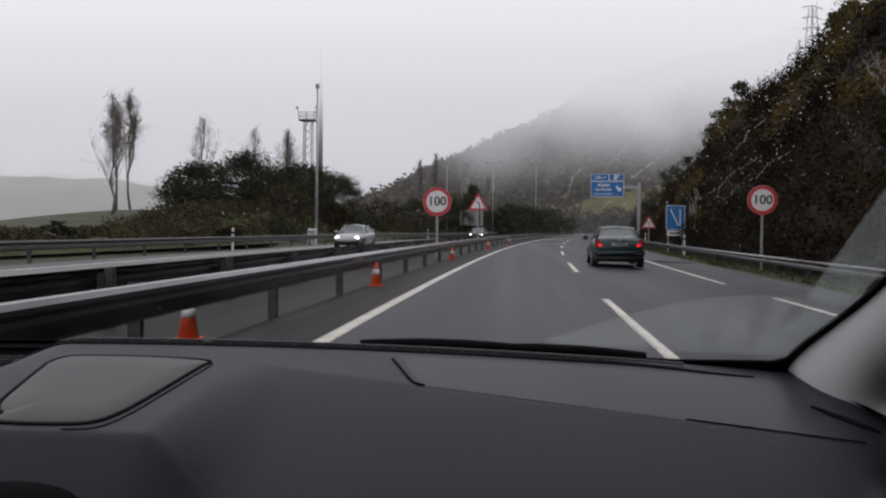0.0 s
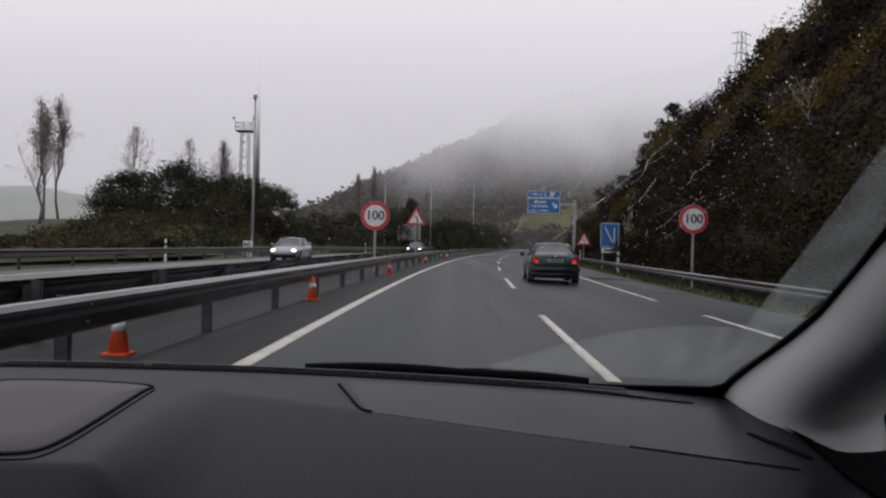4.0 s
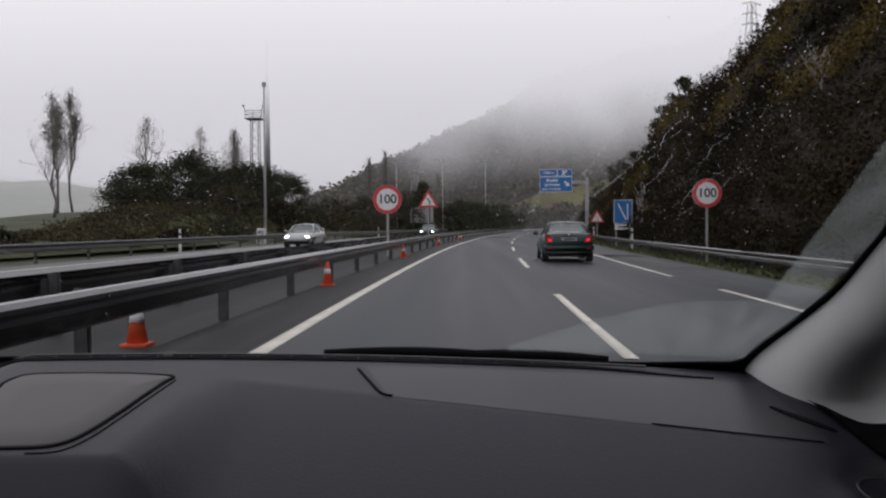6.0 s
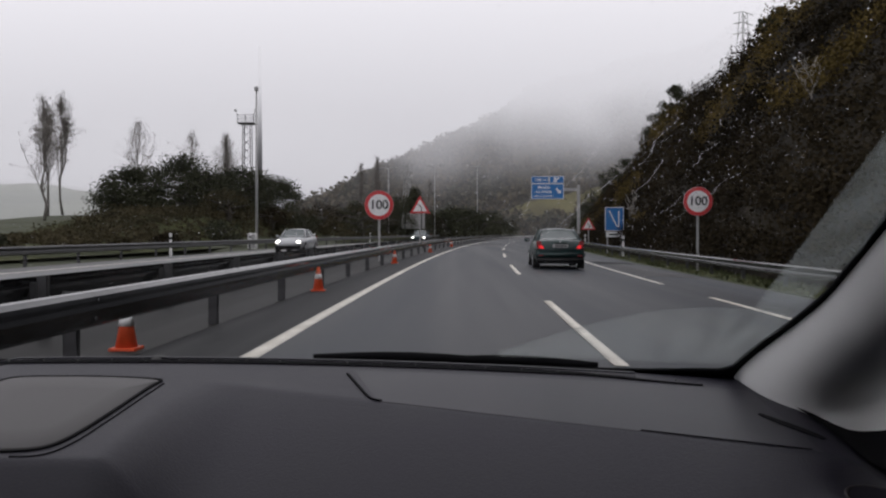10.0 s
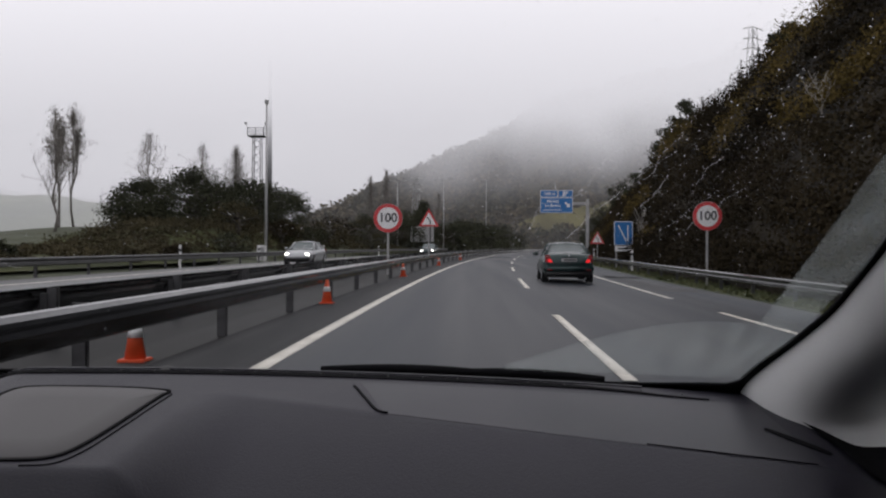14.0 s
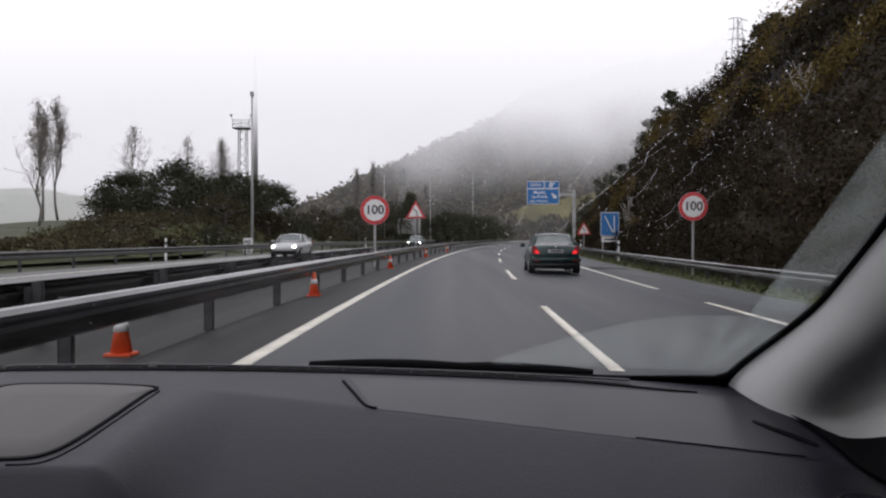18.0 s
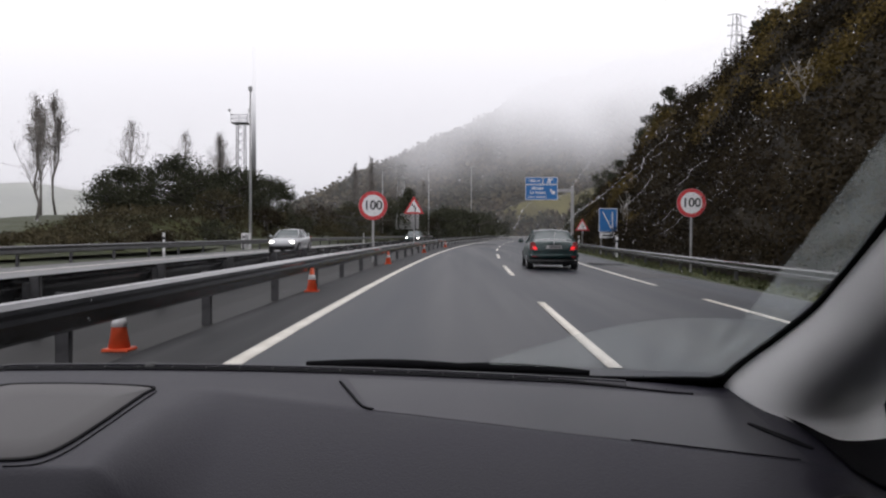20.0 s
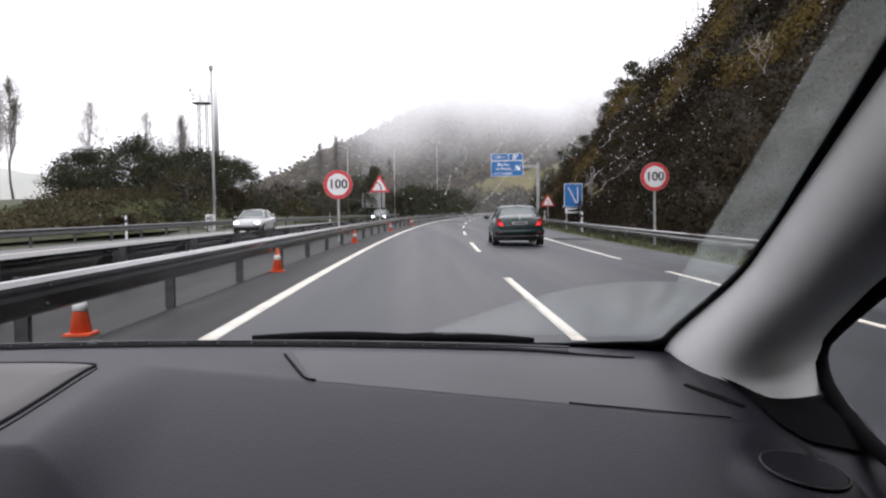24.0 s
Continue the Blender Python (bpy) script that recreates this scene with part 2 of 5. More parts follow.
M_LID = mat("warm_grey_plastic_lid", (0.0286, 0.0252, 0.0260), (0.0336, 0.0294, 0.0302), 5, (0.42, 0.5), 0.12, 900, spec=0.35)
M_GAP = mat("black_rubber", (0.006, 0.006, 0.007), (0.008, 0.008, 0.009), 20, (0.8, 0.95), 0, 60, spec=0.06)
M_PILLAR = mat("light_grey_pillar_trim", (0.80, 0.80, 0.79), (0.85, 0.85, 0.84), 8, (0.5, 0.6), 0.15, 600)
M_LINER = mat("grey_headliner", (0.07, 0.07, 0.07), (0.09, 0.09, 0.09), 8, (0.85, 0.95), 0.2, 400)
M_CABIN = mat("dark_cabin_trim", (0.02, 0.02, 0.021), (0.035, 0.034, 0.036), 6, (0.6, 0.75), 0.1, 300)
M_GLASS = glass_mat("windscreen_glass", (0.972, 0.962, 0.978), 0.022)
M_FILM = film_mat("unwiped_water_film", (0.46, 0.50, 0.50), 0.040, 0.130, 22, (3, 0.55, 1))
M_DROP = mat("rain_water", (0.5, 0.5, 0.5), (0.6, 0.6, 0.6), 10, (0.02, 0.05), 0, 60)
M_DROP.node_tree.nodes["Principled BSDF"].inputs["Transmission Weight"].default_value = 0.9
M_DROP.node_tree.nodes["Principled BSDF"].inputs["IOR"].default_value = 1.33
M_GREEN = mat("dark_green_car_paint", (0.005, 0.020, 0.020), (0.009, 0.030, 0.030), 2, (0.3, 0.45), 0, 60, spec=0.35, coat=0.25)
M_LENS = mat("dark_red_lens", (0.16, 0.010, 0.012), (0.24, 0.016, 0.018), 8, (0.15, 0.3), 0.1, 90, coat=0.5)
M_SILVER = mat("silver_car_paint", (0.35, 0.36, 0.37), (0.42, 0.43, 0.44), 2, (0.3, 0.4), 0, 60, metal=0.4, coat=0.6)
M_OWNPAINT = mat("grey_car_paint", (0.10, 0.10, 0.11), (0.12, 0.12, 0.13), 2, (0.3, 0.4), 0, 60, metal=0.3, coat=0.6)
M_CARGLASS = mat("car_window_glass", (0.05, 0.068, 0.068), (0.075, 0.095, 0.095), 3, (0.12, 0.22), 0, 60, coat=0.4)
M_TYRE = mat("tyre_rubber", (0.012, 0.012, 0.012), (0.025, 0.025, 0.025), 10, (0.7, 0.9), 0.2, 60)
M_RIM = mat("alloy_rim", (0.35, 0.35, 0.36), (0.45, 0.45, 0.46), 10, (0.3, 0.45), 0, 60, metal=0.8)
M_TAIL = lit_mat("lit_tail_lamp", (0.75, 0.018, 0.022), 0.6)
M_HEAD = lit_mat("lit_head_lamp", (1.0, 0.96, 0.88), 5.0)
M_BUMPER = mat("black_bumper", (0.012, 0.012, 0.013), (0.02, 0.02, 0.02), 6, (0.5, 0.6), 0, 60)
M_WHITE = mat("white_reflective_sheet", (0.70, 0.70, 0.70), (0.78, 0.78, 0.78), 4, (0.4, 0.5), 0, 60)
M_RED = mat("red_reflective_sheet", (0.50, 0.03, 0.04), (0.58, 0.05, 0.05), 4, (0.4, 0.5), 0, 60)
M_BLACK = mat("black_sign_paint", (0.012, 0.012, 0.014), (0.02, 0.02, 0.022), 4, (0.5, 0.6), 0, 60)
M_BLUE = mat("blue_sign_sheet", (0.010, 0.125, 0.36), (0.014, 0.145, 0.40), 3, (0.4, 0.5), 0, 60)
M_YELLOW = mat("yellow_sign_sheet", (0.62, 0.52, 0.02), (0.7, 0.58, 0.03), 3, (0.4, 0.5), 0, 60)
M_CONE = mat("orange_cone_plastic", (0.60, 0.075, 0.02), (0.70, 0.10, 0.03), 6, (0.45, 0.6), 0, 60)
M_PALEPOST = mat("pale_sign_post", (0.30, 0.30, 0.30), (0.42, 0.42, 0.41), 3, (0.45, 0.6), 0.05, 40, metal=0.3)
M_BUILD = mat("pale_factory_wall", (0.45, 0.45, 0.46), (0.6, 0.6, 0.61), 0.1, (0.7, 0.9), 0.05, 3)

# ---- building helpers ----
def link_mesh(name, verts, faces, material, parent=None, label="", smooth=False):
    me = bpy.data.meshes.new(name)
    me.from_pydata([tuple(v) for v in verts], [], [tuple(f) for f in faces])
    me.update()
    if smooth:
        me.polygons.foreach_set("use_smooth", [True] * len(me.polygons))
    me.materials.append(material)
    ob = new(name, me)
    if parent is not None:
        ob.parent = parent
    if label:
        ob["label"] = label
    return ob


def part(name, bm, material, parent=None, label="", smooth=False):
    me = bpy.data.meshes.new(name)
    bm.to_mesh(me)
    bm.free()
    if smooth:
        me.polygons.foreach_set("use_smooth", [True] * len(me.polygons))
    me.materials.append(material)
    ob = new(name, me)
    if parent is not None:
        ob.parent = parent
    if label:
        ob["label"] = label
    return ob


def again(src, parent, m):
    """Another object on the same mesh, under parent."""
    ob = new(src.name.split(".")[0], src.data)
    ob.parent = parent
    ob.matrix_basis = m
    return ob


def thing(name, label, category, group="", m=None):
    ob = new(name)
    ob.empty_display_size = 0.2
    if m is not None:
        ob.matrix_basis = m
    return tagged(ob, label, category, group)


def box(bm, sx, sy, sz, x=0, y=0, z=0, bevel=0.0):
    r = bmesh.ops.create_cube(bm, size=1, matrix=Matrix.LocRotScale((x, y, z), None, (sx, sy, sz)))
    if bevel:
        es = list({e for v in r["verts"] for e in v.link_edges})
        bmesh.ops.bevel(bm, geom=es, offset=bevel, segments=2, affect="EDGES")
    return bm


def bm_box(sx, sy, sz, x=0, y=0, z=0, bevel=0.0):
    return box(bmesh.new(), sx, sy, sz, x, y, z, bevel)


def cyl(bm, r1, r2, h, m=None, seg=16):
    bmesh.ops.create_cone(bm, cap_ends=True, segments=seg, radius1=r1, radius2=r2, depth=h, matrix=m or Matrix.Translation((0, 0, h / 2)))
    return bm


def tube(bm, pts, radii, seg=8, closed=True):
    """A round tapered tube along points."""
    pts = [Vector(p) for p in pts]
    rings = []
    for i, p in enumerate(pts):
        d = (pts[min(i + 1, len(pts) - 1)] - pts[max(i - 1, 0)]).normalized()
        a = d.cross(Vector((0, 0, 1))) if abs(d.z) < 0.95 else d.cross(Vector((1, 0, 0)))
        a.normalize()
        b = d.cross(a)
        r = radii[i] if hasattr(radii, "__len__") else radii
        rings.append([bm.verts.new(p + (a * math.cos(2 * math.pi * k / seg) + b * math.sin(2 * math.pi * k / seg)) * r) for k in range(seg)])
    for r0, r1 in zip(rings, rings[1:]):
        for k in range(seg):
            bm.faces.new((r0[k], r0[(k + 1) % seg], r1[(k + 1) % seg], r1[k]))
    if closed:
        bm.faces.new(rings[0][::-1])
        bm.faces.new(rings[-1])
    return bm


def sheet(name, fn, nu, nv, material, parent=None, label="", smooth=True, thick=0.0):
    """A grid sheet from fn(u, v), u and v from 0 to 1; thick: depth below it."""
    vs = [fn(i / nu, j / nv) for j in range(nv + 1) for i in range(nu + 1)]
    w = nu + 1
    fs = [(j * w + i, j * w + i + 1, (j + 1) * w + i + 1, (j + 1) * w + i) for j in range(nv) for i in range(nu)]
    if thick:
        n = len(vs)
        vs += [(v[0], v[1], v[2] - thick) for v in vs]
        fs += [tuple(n + k for k in f[::-1]) for f in fs]
        ring = [i for i in range(w)] + [j * w + nu for j in range(1, nv + 1)] + [nv * w + i for i in range(nu - 1, -1, -1)] + [j * w for j in range(nv - 1, 0, -1)]
        fs += [(ring[k], n + ring[k], n + ring[(k + 1) % len(ring)], ring[(k + 1) % len(ring)])[::-1] for k in range(len(ring))]
    return link_mesh(name, vs, fs, material, parent, label, smooth)


def smooth01(a, b, x):
    t = min(1.0, max(0.0, (x - a) / (b - a)))
    return t * t * (3 - 2 * t)


def leaves(name, centres, size, material, parent=None, label="", flat=0.0, seed=1):
    """Many small leaf pieces at the given centres, turned at random."""
    rng = np.random.default_rng(seed)
    c = np.asarray(centres, float)
    n = len(c)
    a = rng.normal(size=(n, 3))
    a /= np.linalg.norm(a, axis=1)[:, None]
    b = rng.normal(size=(n, 3))
    b -= (b * a).sum(1)[:, None] * a
    b /= np.linalg.norm(b, axis=1)[:, None]
    a[:, 2] *= 1 - flat
    s = size * rng.uniform(0.5, 1.3, (n, 1))
    v = np.stack([c - a * s, c - b * s * 0.55, c + a * s, c + b * s * 0.55], 1).reshape(-1, 3)
    me = bpy.data.meshes.new(name)
    me.from_pydata(v.tolist(), [], np.arange(4 * n).reshape(-1, 4).tolist())
    me.materials.append(material)
    ob = new(name, me)
    if parent is not None:
        ob.parent = parent
    if label:
        ob["label"] = label
    return ob


# ---- the lie of the road: a long bend to the right, the slow lane falling towards its inside ----
BEND, FALL = 0.0009, 0.029
Y_STRAIGHT = 190.0


def axis(y):
    return BEND * y * y / 2 if y < Y_STRAIGHT else BEND * Y_STRAIGHT ** 2 / 2 + BEND * Y_STRAIGHT * (y - Y_STRAIGHT)


def heading(y):
    return math.atan(BEND * max(0.0, min(y, Y_STRAIGHT)))


def surface(d):
    """Height of the ground across the road."""
    if d > 7.2:
        return -FALL * 6.2 - 0.28 * smooth01(7.2, 9.2, d)
    if d < -15.2:
        return -0.25 * smooth01(-15.2, -17.5, d)
    return -FALL * max(0.0, d - 1.0)


def on_road(y, d, z=0.0):
    y0 = max(y, -30)
    h = heading(y0)
    x = axis(y0) if y0 > 0 else 0.0
    return Vector((x + d * math.cos(h), y - d * math.sin(h), surface(d) + z))


def road_pose(y, d, z=0.0, turn=0.0):
    p = on_road(y, d, z)
    return pose(p.x, p.y, p.z, 0, 0, -math.degrees(heading(y)) + turn)


def strip(name, d0, d1, y0, y1, z, material, parent=None, nu=2, nv=None, thick=0.05, label=""):
    nv = nv or max(2, int((y1 - y0) / 5))
    return sheet(name, lambda u, v: on_road(y0 + (y1 - y0) * v, d0 + (d1 - d0) * u, z), nu, nv, material, parent, label, True, thick)


# ---- setting ----
def bank_height(y):
    """A low bank along the outer carriageway."""
    return (0.5 + 2.2 * smooth01(50, 72, y) + 0.6 * smooth01(50, 72, y) * noise.noise((y * 0.06, 4.0, 0.0))) * (1 - 0.75 * smooth01(95, 150, y))


def land_height(x, y):
    """The open country: flat by the road, falling to a valley on the outer side of the bend."""
    d = (x - (axis(y) if y > 0 else 0.0)) * math.cos(heading(y))
    if d < -17.5:
        return bank_height(y) * smooth01(-18.2, -23.5, d) * (1 - smooth01(-34, -60, d)) + 0.05 - 2.5 * smooth01(-36, -90, d) + 0.5 * noise.noise((x * 0.03, y * 0.03, 0)) * smooth01(-20, -40, d)
    if d > 9.2:
        return surface(9.2) - 0.1
    return surface(d) - 0.12


def graded(lo, hi, near, step):
    out, a = [], 0.0
    s = step
    while a < hi:
        out.append(a)
        if a > near:
            s *= 1.35
        a += s
    neg, a, s = [], -step, step
    while a > lo:
        neg.append(a)
        if -a > near:
            s *= 1.35
        a -= s
    return sorted(neg + [lo] + out + [hi])


gx, gy = graded(-3500, 3500, 40, 2.0), graded(-1500, 4000, 200, 5.0)
gv = [(x, y, land_height(x, y)) for y in gy for x in gx]
gw = len(gx)
gf = [(j * gw + i, j * gw + i + 1, (j + 1) * gw + i + 1, (j + 1) * gw + i) for j in range(len(gy) - 1) for i in range(gw - 1)]
ground = tagged(link_mesh("ground", gv, gf, M_GROUND, None, "", True), "dull green wet grassland reaching to the misty horizon", "ground", "", "structure")

bank = tagged(sheet("bank", lambda u, v: (lambda p: (p.x, p.y, land_height(p.x, p.y) + 0.06 + 0.18 * noise.noise((p.x * 0.5, p.y * 0.5, 2.0)) * math.sin(math.pi * u)))(on_road(5 + 150 * v, -17.9 - 13 * u)), 26, 120, M_BANK), "low brown-green grassy bank beyond the far guard rail", "bank", "", "structure")
Y0, Y1 = -25.0, 330.0
road = tagged(strip("road", -3.20, 7.2, Y0, Y1, 0.0, M_ASPHALT, nu=6, thick=0.1), "wet dark grey asphalt carriageway with two lanes", "road", "", "structure")
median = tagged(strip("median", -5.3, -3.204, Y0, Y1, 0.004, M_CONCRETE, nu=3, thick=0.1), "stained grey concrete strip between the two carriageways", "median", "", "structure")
road_far = tagged(strip("road_oncoming", -15.2, -5.304, Y0, Y1, 0.0, M_ASPHALT_OLD, nu=4, thick=0.1), "pale wet asphalt carriageway of the oncoming traffic", "road", "", "structure")
verge = tagged(strip("verge", 7.204, 10.5, Y0, Y1, 0.0, M_VERGE, nu=6, thick=0.1), "narrow grass verge falling away beside the shoulder", "verge", "", "structure")

# lane paint, laid on the asphalt
LEFT, MID, RIGHT = -2.05, 1.45, 4.95
strip("edge_line", LEFT - 0.09, LEFT + 0.09, Y0, 300, 0.004, M_LINE, road, 1, 90, 0.003, "solid white edge line")
for k in range(-1, 17):
    strip("lane_mark", MID - 0.07, MID + 0.07, 7.8 + 17 * k, 15.2 + 17 * k, 0.004, M_LINE, road, 1, 4, 0.003)
for k in range(-2, 14):
    a = 17.5 + 24 * k
    strip("edge_mark", RIGHT - 0.07, RIGHT + 0.07, a - 19.5, a - 0.0, 0.004, M_LINE, road, 1, 6, 0.003)
for d0, d1, a, b in ((-1.7, 0.9, 74.0, 92.0), (5.3, 6.9, 26.0, 39.0)):
    strip("repair_patch", d0, d1, a, b, 0.0025, M_PATCH, road, 2, 4, 0.002, "darker asphalt repair patch")
strip("shoulder", -3.20, LEFT - 0.115, Y0, 300, 0.0025, M_SHOULDER, road, 4, 80, 0.002, "soaked darker asphalt shoulder beside the edge line")
strip("edge_line", -6.1, -5.95, Y0, 300, 0.004, M_LINE, road_far, 1, 70, 0.003, "solid white edge line")
strip("edge_line", -13.5, -13.35, Y0, 300, 0.004, M_LINE, road_far, 1, 70, 0.003, "solid white edge line")
for k in range(-1, 17):
    strip("lane_mark", -9.85, -9.7, 2 + 17 * k, 7 + 17 * k, 0.004, M_LINE, road_far, 1, 3, 0.003)


# ---- the wooded cutting slope on the inner side of the bend ----
def slope_env(y):
    return (1.21 - 0.21 * smooth01(26, 66, y) - 0.25 * smooth01(60, 130, y)) * (1 - 0.8 * smooth01(150, 250, y))


def slope_point(y, p):
    """p: 0 at the foot, 1 on top."""
    e = slope_env(y)
    bulge = 1.3 * noise.noise((y * 0.045, p * 2.0, 3.1)) + 0.7 * noise.noise((y * 0.13, p * 6, 7.7))
    if p < 0.55:
        q = p / 0.55
        d = 10.3 + 6.6 * q ** 1.25
        z = (0.4 * q + 11.6 * q ** 0.95) * e
    else:
        q = (p - 0.55) / 0.45
        d = 16.9 + 45 * q
        z = (12.0 + 15 * q ** 0.8) * e
    rough = smooth01(0.0, 0.12, p)
    d += bulge * rough * 1.0
    z += (0.7 * noise.noise((y * 0.09, p * 7, 1.0)) + 0.35 * noise.noise((y * 0.4, p * 20, 5.0))) * rough
    b = on_road(y, d)
    return Vector((b.x, b.y, -0.5 + z))


hillside = tagged(sheet("hillside", lambda u, v: slope_point(-25 + 280 * v, u), 60, 240, M_ROCK), "steep dark cutting slope of earth and rock with scrub", "hillside", "", "structure")
rng = np.random.default_rng(4)
scrub, ochre = [], []
for k in range(5200):
    y, p = 4 + 196 * float(rng.random()) ** 1.25, 0.02 + 0.64 * float(rng.random()) ** 1.15
    c = slope_point(y, p)
    patch = noise.noise((y * 0.06 + 4.0 * p, p * 5.0 - y * 0.03, 12.0))
    r = float(rng.uniform(0.35, 0.9)) * (1.25 if p > 0.5 else 1.0)
    n = int(52 + 66 * r)
    pts = np.clip(rng.normal(size=(n, 3)), -1.6, 1.6) * (r * 0.6, r * 0.6, r * 0.45) + (c.x - 0.1, c.y, c.z + 0.25 * r)
    (ochre if patch > 0.15 and p > 0.10 and rng.random() < 0.92 else scrub).append(pts)
tagged(leaves("scrub", np.concatenate(scrub), 0.088, M_SCRUB, seed=5), "dark brown-green scrub covering the cutting slope", "scrub", "", "stuff")
tagged(leaves("withered_grass", np.concatenate(ochre), 0.078, M_OCHRE, seed=6), "yellowish withered grass tufts on the cutting slope", "grass", "", "stuff")
gp = []
for k in range(9000):
    y, d = 3 + 110 * float(rng.random()) ** 1.6, float(rng.uniform(7.5, 10.4))
    b = on_road(y, d)
    gp.append((b.x, b.y, b.z + 0.05))
bank_scrub = []
for k in range(3200):
    y, d = 22 + 125 * float(rng.random()) ** 1.2, -19.6 - 10.3 * float(rng.random())
    b = on_road(y, d)
    r = float(rng.uniform(0.3, 0.85)) * (0.6 + 0.6 * smooth01(-19, -26, d)) * (0.5 + 0.5 * smooth01(50, 72, y))
    bank_scrub.append(np.clip(rng.normal(size=(34, 3)), -1.6, 1.6) * (r * 0.7, r * 0.7, r * 0.4) + (b.x, b.y, land_height(b.x, b.y) + 0.1 + 0.3 * r))
tagged(leaves("bank_scrub", np.concatenate(bank_scrub), 0.10, M_BRUSH, seed=8), "brown and green scrub growing over the low bank", "scrub", "", "stuff")
tagged(leaves("verge_grass", gp, 0.09, M_BLADE, seed=7, flat=-0.6), "rough wet grass growing under the guard rail", "grass", "", "stuff")


# ---- distance: hills and low cloud ----
def hill(name, x, y, lx, ly, h, material, label, seed, nx=60, ny=34, woods=0, meadow=None):
    def f(u, v):
        a, b = u * 2 - 1, v * 2 - 1
        r = max(0.0, 1 - a * a) * max(0.0, 1 - b * b)
        n = noise.noise((a * 2.3, b * 2.3, seed)) * 0.22 + noise.noise((a * 9, b * 9, seed)) * 0.13 + noise.noise((a * 30, b * 20, seed)) * 0.035
        return (x + a * lx, y + b * ly, -4 + h * r * (1 + n))
    if woods:
        wr = np.random.default_rng(int(seed * 7))
        c = []
        for k in range(woods):
            p = Vector(f(float(wr.uniform(0.01, 0.9)), 0.02 + 0.45 * float(wr.random()) ** 1.5))
            if meadow and meadow(p.x, p.y) > 0:
                continue
            hh = 1.5 + 4.2 * float(wr.random()) ** 1.6
            q = np.clip(wr.normal(size=(int(12 + 6 * hh), 3)), -1.5, 1.5) * (hh * 0.5, hh * 0.5, hh * 0.46)
            q[:, :2] *= 1.25 - 0.5 * (q[:, 2:3] / hh + 0.6)
            c.append(q + (p.x, p.y, p.z + hh * 0.30))
        tagged(leaves("woods", np.concatenate(c), 1.15, M_WOODS, seed=int(seed)), "mixed bare brown and dark green woods on the hill", "woods", "", "stuff")
    if meadow:
        vs, fs, n = [], [], 48
        for j in range(n + 1):
            for i in range(n + 1):
                q = f((12 + 62 * i / n - x) / lx / 2 + 0.5, (342 + 40 * j / n - y) / ly / 2 + 0.5)
                vs.append((q[0], q[1], q[2] + (0.5 if meadow(q[0], q[1]) > 0 else -1.5)))
        fs = [(j * (n + 1) + i, j * (n + 1) + i + 1, (j + 1) * (n + 1) + i + 1, (j + 1) * (n + 1) + i) for j in range(n) for i in range(n)]
        tagged(link_mesh("meadow", vs, fs, M_MEADOW, None, "", True), "yellow-green meadow clearing on the wooded hill", "meadow", "", "structure")
    return tagged(sheet(name, f, nx, ny, material), label, "hill", "", "structure")


hill("hill_ahead", 300, 530, 410, 200, 135, M_FOREST, "wooded brown-green hill rising into low cloud", 2.0, 160, 60, 13000, lambda x, y: 1 - ((x - 42) / 24) ** 2 - ((y - 352 - 0.12 * (x - 42)) / 6) ** 2 + 0.9 * noise.noise((x * 0.11, y * 0.16, 4.0)))
hill("hill_west", -620, 900, 520, 260, 62, M_PASTURE, "pale green pasture hill half hidden in mist", 8.0)
hill("hill_north", -150, 1350, 700, 300, 70, M_FOREST, "distant wooded ridge fading into mist", 11.0)

# See-through sheets whose emission paints the haze before the hills.
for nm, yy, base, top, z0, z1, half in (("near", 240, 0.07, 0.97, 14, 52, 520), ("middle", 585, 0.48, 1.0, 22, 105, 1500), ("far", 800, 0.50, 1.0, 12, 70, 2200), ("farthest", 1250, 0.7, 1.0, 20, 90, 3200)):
    s = sheet("backdrop", lambda u, v: ((u * 2 - 1) * half, yy + 40 * math.sin(3 * u), -8 + half * 0.75 * v), 24, 12, mist_glow_mat("mist_" + nm, base, top, z0, z1))
    tagged(s, "pale grey glowing haze sheet standing in for low cloud over the distant hills", "cloud", "", "structure")

# ---- the car that carries the camera: dashboard, windscreen, pillar ----
own = thing("car_interior", "dark grey plastic car dashboard under a wet windscreen", "car")
CAR_X = -0.38


def crease(x):
    return 0.86 - 0.37 * (x + 0.02)


def base_y(x):
    """Plan of the windscreen's foot."""
    return 1.095 - 0.2 * (x - CAR_X) ** 2


def dash_z(x, y):
    z = 1.04 - 0.09 * (1.05 - y)
    t = max(0.0, crease(x) - y)
    z -= smooth01(-0.31, -0.23, x) * (0.20 * t + 0.5 * t * t)
    if x > 0.300 and y < 0.82:
        z -= 1.0 * (x - 0.300) ** 1.5 * smooth01(0.82, 0.68, y)
    z -= 0.016 * smooth01(0.33, 0.38, x) * smooth01(0.96, 0.85, y)
    front = max(0.0, 0.712 - y)
    z -= (1 - smooth01(-0.31, -0.23, x)) * (0.7 * front + 1.2 * front * front)
    left = max(0.0, -0.55 - x)
    z -= 0.03 * smooth01(0, 0.1, left)
    if y < 0.57:
        z -= 3.0 * (0.57 - y) ** 2
    # flat seat round the loudspeaker
    seat = smooth01(0.062, 0.036, math.hypot(x - 0.334, y - 0.668))
    if seat > 0:
        z += seat * (0.986 + 0.14 * (y - 0.668) - 0.15 * (x - 0.334) - z)
    return z


